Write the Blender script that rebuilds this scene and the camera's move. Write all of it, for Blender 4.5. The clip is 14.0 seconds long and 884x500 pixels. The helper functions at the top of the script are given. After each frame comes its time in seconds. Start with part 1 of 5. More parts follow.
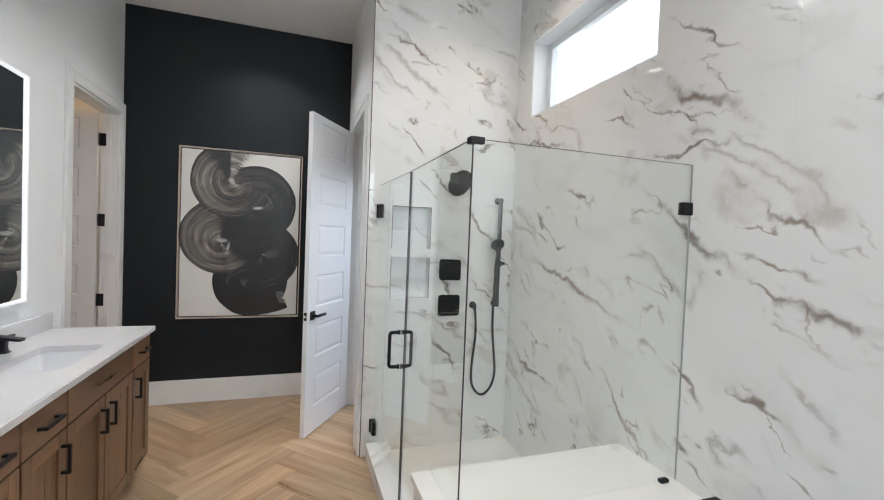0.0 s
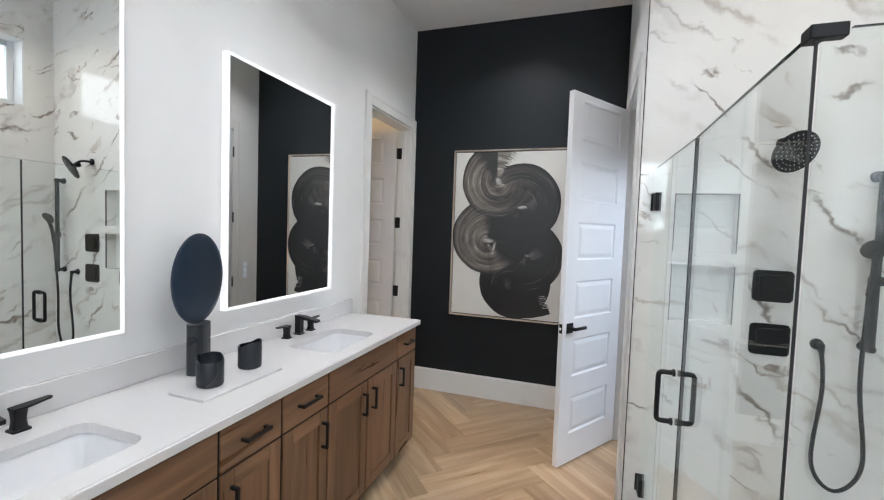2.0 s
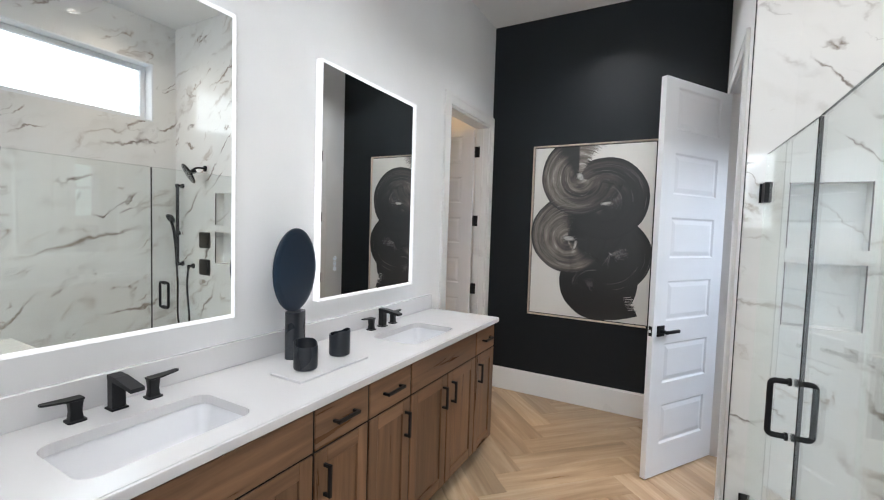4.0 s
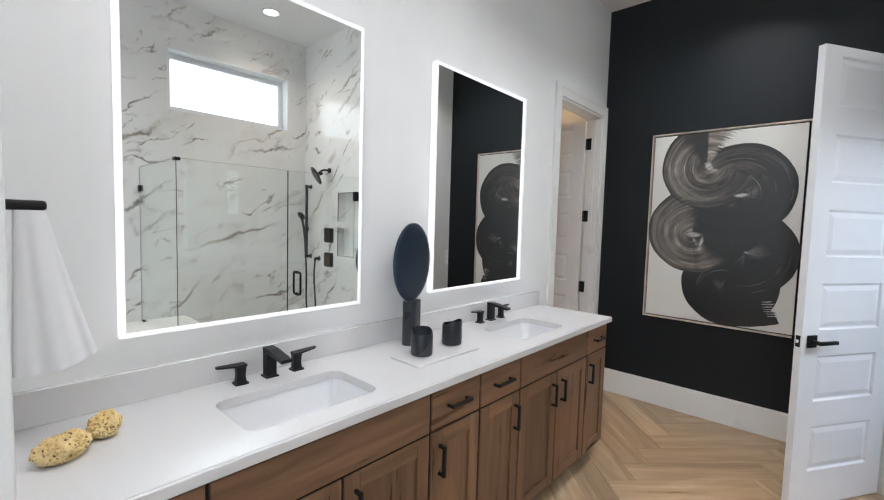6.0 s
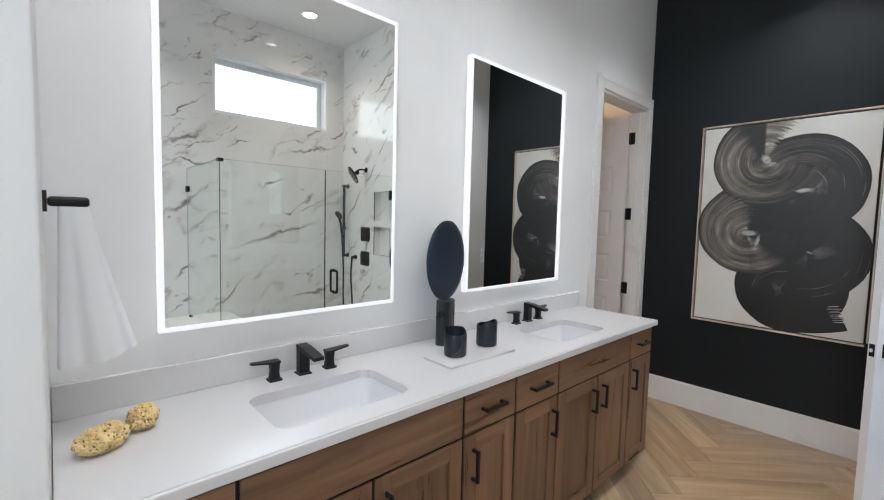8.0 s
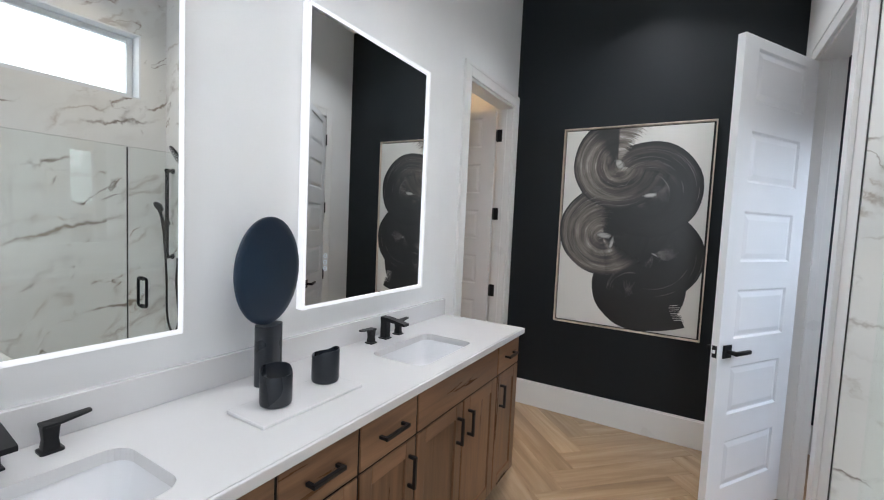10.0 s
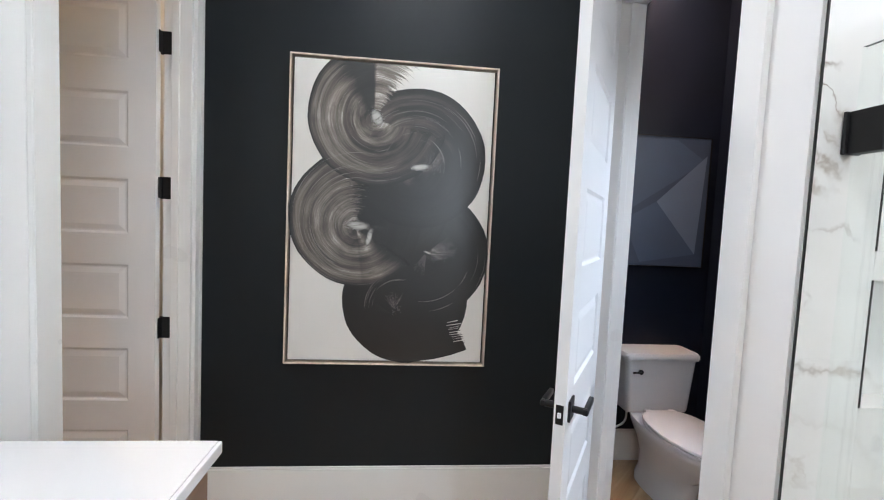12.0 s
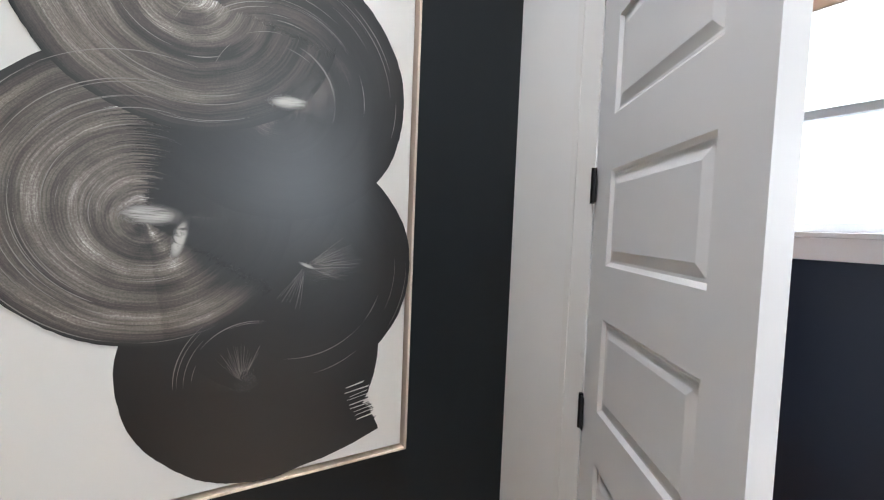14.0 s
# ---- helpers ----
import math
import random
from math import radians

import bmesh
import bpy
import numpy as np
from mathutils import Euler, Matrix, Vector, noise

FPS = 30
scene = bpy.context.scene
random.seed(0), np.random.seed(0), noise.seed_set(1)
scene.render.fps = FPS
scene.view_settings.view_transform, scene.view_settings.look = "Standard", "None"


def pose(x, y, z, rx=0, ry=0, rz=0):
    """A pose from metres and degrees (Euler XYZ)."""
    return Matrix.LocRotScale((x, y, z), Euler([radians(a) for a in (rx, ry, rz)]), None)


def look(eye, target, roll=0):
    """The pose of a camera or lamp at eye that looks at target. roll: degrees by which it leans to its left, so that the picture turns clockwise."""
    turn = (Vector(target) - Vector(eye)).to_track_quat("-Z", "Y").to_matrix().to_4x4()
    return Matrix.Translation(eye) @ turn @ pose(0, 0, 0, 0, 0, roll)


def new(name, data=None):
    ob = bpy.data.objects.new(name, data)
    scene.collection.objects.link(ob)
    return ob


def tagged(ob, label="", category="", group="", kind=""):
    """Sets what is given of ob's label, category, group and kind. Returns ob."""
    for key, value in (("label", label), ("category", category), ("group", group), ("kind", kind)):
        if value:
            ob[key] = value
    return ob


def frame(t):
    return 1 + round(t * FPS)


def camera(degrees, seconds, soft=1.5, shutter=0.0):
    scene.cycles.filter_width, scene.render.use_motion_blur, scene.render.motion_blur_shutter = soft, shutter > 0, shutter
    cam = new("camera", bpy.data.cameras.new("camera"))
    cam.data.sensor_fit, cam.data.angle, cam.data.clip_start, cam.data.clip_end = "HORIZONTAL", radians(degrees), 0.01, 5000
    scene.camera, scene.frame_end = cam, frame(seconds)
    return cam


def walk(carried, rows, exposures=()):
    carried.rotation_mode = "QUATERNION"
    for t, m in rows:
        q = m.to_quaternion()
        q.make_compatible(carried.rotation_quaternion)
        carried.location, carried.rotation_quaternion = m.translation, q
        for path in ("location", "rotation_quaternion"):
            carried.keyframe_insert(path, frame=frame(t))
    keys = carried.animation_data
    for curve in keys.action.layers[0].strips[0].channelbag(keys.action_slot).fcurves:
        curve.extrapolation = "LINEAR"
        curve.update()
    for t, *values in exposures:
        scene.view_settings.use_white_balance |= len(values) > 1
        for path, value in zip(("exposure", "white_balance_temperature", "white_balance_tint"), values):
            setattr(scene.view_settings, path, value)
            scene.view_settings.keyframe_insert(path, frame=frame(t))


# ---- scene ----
cam = camera(92.0, 14.0, soft=1.15)
PATH = [
    (0, (-0.059, 0.27, 1.537), (0.584, 2.162, 1.481), 2.3),
    (0.5, (-0.036, 0.497, 1.538), (0.36, 2.457, 1.476), 2.2),
    (1, (0.043, 0.683, 1.544), (-0.004, 2.681, 1.471), 2.1),
    (1.5, (0.117, 0.743, 1.527), (-0.328, 2.691, 1.441), 2.1),
    (2, (0.157, 0.738, 1.527), (-0.492, 2.627, 1.429), 2.0),
    (4.5, (0.127, 0.714, 1.488), (-0.928, 2.409, 1.382), 1.7),
    (5, (0.128, 0.701, 1.483), (-1.044, 2.318, 1.37), 1.6),
    (5.5, (0.129, 0.686, 1.489), (-1.141, 2.227, 1.363), 1.6),
    (6, (0.113, 0.669, 1.485), (-1.233, 2.142, 1.353), 1.6),
    (6.5, (0.105, 0.661, 1.479), (-1.313, 2.065, 1.345), 1.5),
    (7, (0.098, 0.664, 1.476), (-1.379, 2.005, 1.339), 1.4),
    (9.5, (0.0, 0.956, 1.474), (-1.315, 2.456, 1.332), 2.2),
    (10, (-0.102, 1.11, 1.483), (-1.12, 2.827, 1.353), 2.6),
    (10.5, (-0.206, 1.346, 1.477), (-0.918, 3.211, 1.348), 2.9),
    (11, (-0.342, 1.666, 1.498), (-0.824, 3.603, 1.372), 2.9),
    (11.5, (-0.444, 2.011, 1.494), (-0.619, 3.999, 1.363), 2.8),
    (12, (-0.477, 2.344, 1.472), (-0.287, 4.331, 1.346), 2.7),
    (12.5, (-0.46, 2.647, 1.467), (0.081, 4.568, 1.34), 2.9),
    (13, (-0.483, 2.927, 1.465), (0.385, 4.723, 1.32), 3.3),
    (13.5, (-0.527, 3.125, 1.439), (0.467, 4.857, 1.324), 3.0),
    (14, (-0.621, 3.304, 1.436), (0.406, 5.017, 1.334), 2.3),
]
walk(cam, [(t, look(eye, target, roll)) for t, eye, target, roll in PATH],
     exposures=((0.0, -0.26, 6450, 10), (1.0, -0.2, 6320, 10), (2.0, -0.16, 6320, 10), (5.0, -0.12, 6350, 10), (7.0, -0.27, 6320, 10), (9.5, -0.3, 6220, 10), (11.0, -0.02, 6180, 10), (12.0, 0.2, 6220, 10), (12.5, 0.33, 6300, 10), (13.0, 0.56, 6250, 10), (13.5, 0.66, 6250, 10), (14.0, 0.42, 6250, 10)))

# ---- world and large lights ----
world = bpy.data.worlds.new("world")
scene.world = world
world.use_nodes = True
wn = world.node_tree.nodes
sky = wn.new("ShaderNodeTexSky")
sky.sky_type = "NISHITA"
sky.sun_disc = False
sky.sun_elevation, sky.sun_rotation = radians(50), radians(250)
wn["Background"].inputs["Strength"].default_value = 0.15
world.node_tree.links.new(sky.outputs["Color"], wn["Background"].inputs["Color"])

WALL_W, WALL_N, WALL_E = -1.45, 4.50, 1.49      # vanity wall, black wall, outside wall
SHOWER_N, PART_X, CEIL = 3.19, 0.39, 3.36       # tiled end wall, partition face, ceiling
MIRROR_X, COUNTER_Z, DECK_Z = -1.405, 0.905, 0.55
GLASS_X, RETURN_Y = 0.500, 1.630


def sun_lamp():
    data = bpy.data.lights.new("sun", "SUN")
    data.energy, data.angle, data.color = 3.0, radians(0.5), (1.0, 0.95, 0.88)
    ob = new("sun", data)
    ob.matrix_world = pose(0, 0, 12, 40, 0, -110)
    return tagged(ob, kind="structure")


def area(name, m, sx, sy, watts, colour, shape="RECTANGLE", spread=180):
    data = bpy.data.lights.new(name, "AREA")
    data.shape, data.size, data.size_y, data.energy, data.color = shape, sx, sy, watts, colour
    data.spread = radians(spread)
    ob = new(name, data)
    ob.matrix_world = m
    return ob


sun_lamp()
DAY = (0.86, 0.93, 1.0)
WARM = (1.0, 0.87, 0.72)
NEUTRAL = (0.97, 0.98, 1.0)
area("window_daylight", look((4.80, 2.415, 4.20), (0.0, 2.3, 2.2)), 6.0, 4.0, 165, DAY)
area("toilet_window_daylight", look((2.15, 3.80, 2.75), (0.6, 3.95, 1.2)), 0.9, 0.7, 110, (0.74, 0.85, 1.0))
area("south_window_daylight", look((0.83, -1.56, 2.12), (-0.2, 4.0, 1.4)), 0.76, 1.0, 42, DAY)
# the lamp at y 3.80 is an unseen fill, added to brighten the open door
for lamp_name, lx, ly, watts, tint in (("downlight_and_fill", 1.01, 2.56, 4.5, WARM), ("downlight_and_fill", 1.01, 0.65, 12, NEUTRAL),
                                       ("downlight_and_fill", -0.78, 0.95, 9, NEUTRAL), ("downlight_and_fill", -0.40, 2.42, 14, NEUTRAL),
                                       ("downlight_and_fill", -0.42, 3.80, 12, NEUTRAL), ("downlight_and_fill", 0.95, 4.60, 12, (1.0, 0.66, 0.48)), ("downlight_and_fill", -2.3, 4.46, 14, (1.0, 0.66, 0.36))):
    area(lamp_name, look((lx, ly, CEIL - 0.022), (lx, ly + 0.0001, 0)), 0.11, 0.11, watts, tint, "DISK", 125)


# ---- materials ----
def material(name, colour, rough=0.5, metal=0.0):
    m = bpy.data.materials.new(name)
    m.use_nodes = True
    b = m.node_tree.nodes["Principled BSDF"]
    b.inputs["Base Color"].default_value = (*colour, 1)
    b.inputs["Roughness"].default_value, b.inputs["Metallic"].default_value = rough, metal
    return m


def node(m, kind, **sets):
    n = m.node_tree.nodes.new(kind)
    for key, value in sets.items():
        if key in n.inputs:
            n.inputs[key].default_value = value
    return n


def link(m, a, b):
    m.node_tree.links.new(a, b)


def coords(m, scale=(1, 1, 1), turn=(0, 0, 0), source="Object", jitter=False):
    tc = node(m, "ShaderNodeTexCoord")
    mp = node(m, "ShaderNodeMapping")
    mp.inputs["Scale"].default_value = scale
    mp.inputs["Rotation"].default_value = [radians(a) for a in turn]
    link(m, tc.outputs[source], mp.inputs["Vector"])
    if jitter:
        info = node(m, "ShaderNodeObjectInfo")
        mul = node(m, "ShaderNodeMath")
        mul.operation = "MULTIPLY"
        mul.inputs[1].default_value = 37.0
        link(m, info.outputs["Random"], mul.inputs[0])
        comb = node(m, "ShaderNodeCombineXYZ")
        link(m, mul.outputs[0], comb.inputs["X"])
        link(m, mul.outputs[0], comb.inputs["Z"])
        link(m, comb.outputs[0], mp.inputs["Location"])
    return mp.outputs["Vector"]


def noise_tex(m, vector, scale, detail=4.0, rough=0.55, distort=0.0):
    n = node(m, "ShaderNodeTexNoise", Scale=scale, Detail=detail, Roughness=rough, Distortion=distort)
    link(m, vector, n.inputs["Vector"])
    return n.outputs["Fac"]


def ramp(m, fac, stops):
    r = node(m, "ShaderNodeValToRGB")
    els = r.color_ramp.elements
    while len(els) < len(stops):
        els.new(0.5)
    for e, (p, c) in zip(els, stops):
        e.position = p
        e.color = (*c, 1) if len(c) == 3 else c
    link(m, fac, r.inputs["Fac"])
    return r.outputs["Color"]


def mix(m, fac, a, b, blend="MIX"):
    x = node(m, "ShaderNodeMix")
    x.data_type, x.blend_type = "RGBA", blend
    for i, v in ((0, fac), (6, a), (7, b)):
        if isinstance(v, (int, float)):
            x.inputs[i].default_value = v
        elif isinstance(v, tuple):
            x.inputs[i].default_value = (*v, 1)
        else:
            link(m, v, x.inputs[i])
    return x.outputs[2]


def bump(m, height, strength, distance=0.002):
    n = node(m, "ShaderNodeBump", Strength=strength, Distance=distance)
    link(m, height, n.inputs["Height"])
    link(m, n.outputs["Normal"], m.node_tree.nodes["Principled BSDF"].inputs["Normal"])


def base(m, colour):
    link(m, colour, m.node_tree.nodes["Principled BSDF"].inputs["Base Color"])


def rough(m, value, lo, hi):
    r = ramp(m, value, ((0.3, (lo,) * 3), (0.7, (hi,) * 3)))
    link(m, r, m.node_tree.nodes["Principled BSDF"].inputs["Roughness"])


def paint(name, colour, roughness, grain=260, strength=0.12, shade=0.04):
    m = material(name, colour, roughness)
    v = coords(m)
    broad = noise_tex(m, v, 1.3, 3)
    fine = noise_tex(m, v, grain, 2)
    lo = tuple(c * (1 - shade) for c in colour)
    hi = tuple(min(1, c * (1 + shade)) for c in colour)
    base(m, ramp(m, broad, ((0.3, lo), (0.7, hi))))
    rough(m, broad, roughness - 0.04, roughness + 0.05)
    bump(m, fine, strength, 0.001)
    return m


def wood(name, dark, mid, light, roughness, along="Z", grain=1.0, jitter=True):
    m = material(name, mid, roughness)
    s = {"X": (1.1, 14, 14), "Y": (14, 1.1, 14), "Z": (14, 14, 1.1)}[along]
    v = coords(m, tuple(a * grain for a in s), jitter=jitter)
    g1 = noise_tex(m, v, 2.6, 6, 0.6, 0.6)
    v2 = coords(m, tuple(a * 0.22 * grain for a in s), jitter=jitter)
    g2 = noise_tex(m, v2, 1.6, 3, 0.5, 0.8)
    c = ramp(m, g1, ((0.28, dark), (0.52, mid), (0.75, light)))
    tone = ramp(m, g2, ((0.3, (0.72, 0.70, 0.68)), (0.7, (1.12, 1.1, 1.08))))
    info = node(m, "ShaderNodeObjectInfo")
    each = ramp(m, info.outputs["Random"], ((0.0, (0.88, 0.87, 0.86)), (1.0, (1.1, 1.09, 1.07))))
    base(m, mix(m, 1.0, mix(m, 1.0, c, tone, "MULTIPLY"), each, "MULTIPLY"))
    rough(m, g1, roughness - 0.06, roughness + 0.08)
    bump(m, g1, 0.15, 0.0008)
    return m


def marble(name, heroes, along, gloss=0.03, shift=(0, 0, 0)):
    # white porcelain with broken diagonal veins, warm grey-brown
    m = material(name, (0.82, 0.81, 0.79), gloss)
    tc = node(m, "ShaderNodeNewGeometry")
    mp = node(m, "ShaderNodeMapping")
    mp.inputs["Location"].default_value = shift
    link(m, tc.outputs["Position"], mp.inputs["Vector"])
    # fold x into y so that the pattern runs on round the corner, then tilt it
    sep = node(m, "ShaderNodeSeparateXYZ")
    link(m, mp.outputs["Vector"], sep.inputs[0])
    run = node(m, "ShaderNodeMath")
    run.operation = "SUBTRACT"
    link(m, sep.outputs["X"], run.inputs[0])
    link(m, sep.outputs["Y"], run.inputs[1])
    flat = node(m, "ShaderNodeCombineXYZ")
    link(m, run.outputs[0], flat.inputs["X"])
    link(m, sep.outputs["Z"], flat.inputs["Y"])
    tilt = node(m, "ShaderNodeMapping")
    tilt.inputs["Rotation"].default_value = (0, 0, radians(32))
    link(m, flat.outputs[0], tilt.inputs["Vector"])

    warp = node(m, "ShaderNodeTexNoise", Scale=3.2, Detail=5.0, Roughness=0.62)
    link(m, tilt.outputs["Vector"], warp.inputs["Vector"])
    wv = node(m, "ShaderNodeVectorMath")
    wv.operation = "SUBTRACT"
    link(m, warp.outputs["Color"], wv.inputs[0])
    wv.inputs[1].default_value = (0.5, 0.5, 0.5)
    ws = node(m, "ShaderNodeVectorMath")
    ws.operation = "SCALE"
    ws.inputs["Scale"].default_value = 0.26
    link(m, wv.outputs[0], ws.inputs[0])
    bent = node(m, "ShaderNodeVectorMath")
    link(m, tilt.outputs["Vector"], bent.inputs[0])
    link(m, ws.outputs[0], bent.inputs[1])

    def veins(scale, stretch, core, halo, offset, low, high):
        mm = node(m, "ShaderNodeMapping")
        mm.inputs["Scale"].default_value = (scale, scale * stretch, 1)
        mm.inputs["Location"].default_value = (offset, offset * 1.7, 0)
        link(m, bent.outputs[0], mm.inputs["Vector"])
        n = node(m, "ShaderNodeTexNoise", Scale=1.0, Detail=2.5, Roughness=0.5, Distortion=0.25)
        link(m, mm.outputs["Vector"], n.inputs["Vector"])
        d = node(m, "ShaderNodeMath")
        d.operation = "SUBTRACT"
        link(m, n.outputs["Fac"], d.inputs[0])
        d.inputs[1].default_value = 0.5
        a = node(m, "ShaderNodeMath")
        a.operation = "ABSOLUTE"
        link(m, d.outputs[0], a.inputs[0])
        line = ramp(m, a.outputs[0], ((0.0, (1, 1, 1)), (core, (0.70, 0.70, 0.70)), (core * 1.6, (0.40, 0.40, 0.40)), (halo, (0, 0, 0))))
        mm2 = node(m, "ShaderNodeMapping")
        mm2.inputs["Scale"].default_value = (scale * 1.0, scale * 1.9, 1)
        mm2.inputs["Location"].default_value = (offset * 3.1 + 5, 2, 0)
        link(m, bent.outputs[0], mm2.inputs["Vector"])
        patch = node(m, "ShaderNodeTexNoise", Scale=1.25, Detail=3.0, Roughness=0.6)
        link(m, mm2.outputs["Vector"], patch.inputs["Vector"])
        mask = ramp(m, patch.outputs["Fac"], ((low, (0, 0, 0)), (high, (1, 1, 1))))
        return mix(m, 1.0, line, mask, "MULTIPLY")

    v_big = veins(1.30, 3.0, 0.013, 0.050, 2.3, 0.52, 0.60)
    v_mid = veins(2.3, 3.0, 0.008, 0.030, 4.1, 0.54, 0.64)
    v_soft = veins(1.0, 3.0, 0.02, 0.16, 8.2, 0.46, 0.60)
    cloud = noise_tex(m, tilt.outputs["Vector"], 1.2, 3)
    ground = ramp(m, cloud, ((0.3, (0.80, 0.795, 0.78)), (0.7, (0.86, 0.855, 0.84))))
    c = mix(m, mix(m, 1.0, v_soft, (0.22, 0.22, 0.22), "MULTIPLY"), ground, (0.52, 0.49, 0.45))
    tint = ramp(m, noise_tex(m, tilt.outputs["Vector"], 2.2, 2), ((0.4, (0.225, 0.19, 0.172)), (0.62, (0.40, 0.32, 0.25))))
    c = mix(m, v_mid, c, tint)
    c = mix(m, mix(m, 1.0, v_big, (0.5, 0.5, 0.5), "MULTIPLY"), c, tint)
    # the broad veins of these slabs: (a0, z0, a1, z1, half width), a along the wall
    here = node(m, "ShaderNodeCombineXYZ")
    world_at = node(m, "ShaderNodeSeparateXYZ")
    link(m, tc.outputs["Position"], world_at.inputs[0])
    link(m, world_at.outputs[along], here.inputs["X"])
    link(m, world_at.outputs["Z"], here.inputs["Y"])
    pos = here.outputs[0]
    for scale, amount in ((4.0, 0.17), (12.0, 0.085), (40.0, 0.022)):
        nz = node(m, "ShaderNodeTexNoise", Scale=scale, Detail=2.0, Roughness=0.5)
        link(m, here.outputs[0], nz.inputs["Vector"])
        shove = node(m, "ShaderNodeVectorMath")
        shove.operation = "MULTIPLY_ADD"
        shove.inputs[1].default_value = (amount, amount, 0)
        link(m, nz.outputs["Color"], shove.inputs[0])
        link(m, pos, shove.inputs[2])
        pos = shove.outputs[0]
    centred = node(m, "ShaderNodeVectorMath")
    centred.operation = "SUBTRACT"
    centred.inputs[1].default_value = (0.1385, 0.1385, 0)
    link(m, pos, centred.inputs[0])
    nearest = None
    for a0, z0, a1, z1, w in heroes:
        mp = node(m, "ShaderNodeMapping")
        mp.vector_type = "TEXTURE"
        mp.inputs["Location"].default_value = ((a0 + a1) / 2, (z0 + z1) / 2, 0)
        mp.inputs["Rotation"].default_value = (0, 0, math.atan2(z1 - z0, a1 - a0))
        mp.inputs["Scale"].default_value = (math.hypot(a1 - a0, z1 - z0) * 0.66, w * 0.66, 1)
        link(m, centred.outputs[0], mp.inputs["Vector"])
        ln = node(m, "ShaderNodeVectorMath")
        ln.operation = "LENGTH"
        link(m, mp.outputs[0], ln.inputs[0])
        if nearest is None:
            nearest = ln.outputs["Value"]
        else:
            mn = node(m, "ShaderNodeMath")
            mn.operation = "MINIMUM"
            link(m, nearest, mn.inputs[0])
            link(m, ln.outputs["Value"], mn.inputs[1])
            nearest = mn.outputs[0]
    uneven = node(m, "ShaderNodeMath")
    uneven.operation = "MULTIPLY_ADD"
    uneven.inputs[1].default_value = 1.1
    link(m, noise_tex(m, here.outputs[0], 15, 4, 0.65, 0.8), uneven.inputs[0])
    link(m, nearest, uneven.inputs[2])
    body = ramp(m, uneven.outputs[0], ((0.80, (0.95,) * 3), (1.02, (0.72,) * 3), (1.10, (0.45,) * 3), (1.16, (0.14,) * 3), (1.35, (0, 0, 0))))
    for e, p in zip(body.node.color_ramp.elements, (0.30, 0.46, 0.55, 0.66, 0.86)):
        e.position = p
    half = node(m, "ShaderNodeMath")
    half.operation = "MULTIPLY"
    half.inputs[1].default_value = 0.5
    link(m, uneven.outputs[0], half.inputs[0])
    link(m, half.outputs[0], body.node.inputs["Fac"])
    c = mix(m, body, c, mix(m, 0.35, tint, (0.17, 0.135, 0.115)))
    base(m, c)
    return m


def glow(name, colour, strength):
    m = material(name, colour, 0.4)
    b = m.node_tree.nodes["Principled BSDF"]
    b.inputs["Emission Color"].default_value = (*colour, 1)
    b.inputs["Emission Strength"].default_value = strength
    return m


def clear_glass(name, tint):
    m = bpy.data.materials.new(name)
    m.use_nodes = True
    nt = m.node_tree
    for n in list(nt.nodes):
        if n.type != "OUTPUT_MATERIAL":
            nt.nodes.remove(n)
    out = nt.nodes["Material Output"]
    t = nt.nodes.new("ShaderNodeBsdfTransparent")
    t.inputs["Color"].default_value = (*tint, 1)
    g = nt.nodes.new("ShaderNodeBsdfGlossy")
    g.inputs["Roughness"].default_value = 0.0
    g.inputs["Color"].default_value = (0.95, 1, 0.98, 1)
    lw = nt.nodes.new("ShaderNodeLayerWeight")
    lw.inputs["Blend"].default_value = 0.5
    pw = nt.nodes.new("ShaderNodeMath")
    pw.operation = "POWER"
    pw.inputs[1].default_value = 5.0
    nt.links.new(lw.outputs["Facing"], pw.inputs[0])
    f = nt.nodes.new("ShaderNodeMath")
    f.operation = "MULTIPLY_ADD"
    f.inputs[1].default_value, f.inputs[2].default_value = 0.4, 0.048
    nt.links.new(pw.outputs[0], f.inputs[0])
    x = nt.nodes.new("ShaderNodeMixShader")
    nt.links.new(f.outputs[0], x.inputs[0])
    nt.links.new(t.outputs[0], x.inputs[1])
    nt.links.new(g.outputs[0], x.inputs[2])
    nt.links.new(x.outputs[0], out.inputs["Surface"])
    return m


WHITE = paint("white_wall_paint", (0.83, 0.83, 0.825), 0.55)
BLACK = paint("black_wall_paint", (0.0080, 0.0108, 0.0136), 0.5, 220, 0.2, 0.12)
BLACK.node_tree.nodes["Principled BSDF"].inputs["Specular IOR Level"].default_value = 0.32
# the black paint again, blued to carry glare from the toilet window
BLACK_GLARE = paint("black_wall_paint_blue_glare", (0.0085, 0.0135, 0.029), 0.42, 220, 0.2, 0.12)
CEILING = paint("ceiling_paint", (0.83, 0.83, 0.82), 0.8, 140, 0.3)
TRIM = paint("white_trim_enamel", (0.82, 0.815, 0.80), 0.3, 90, 0.03)
DOOR_WHITE = paint("white_door_enamel", (0.80, 0.80, 0.81), 0.33, 60, 0.05)
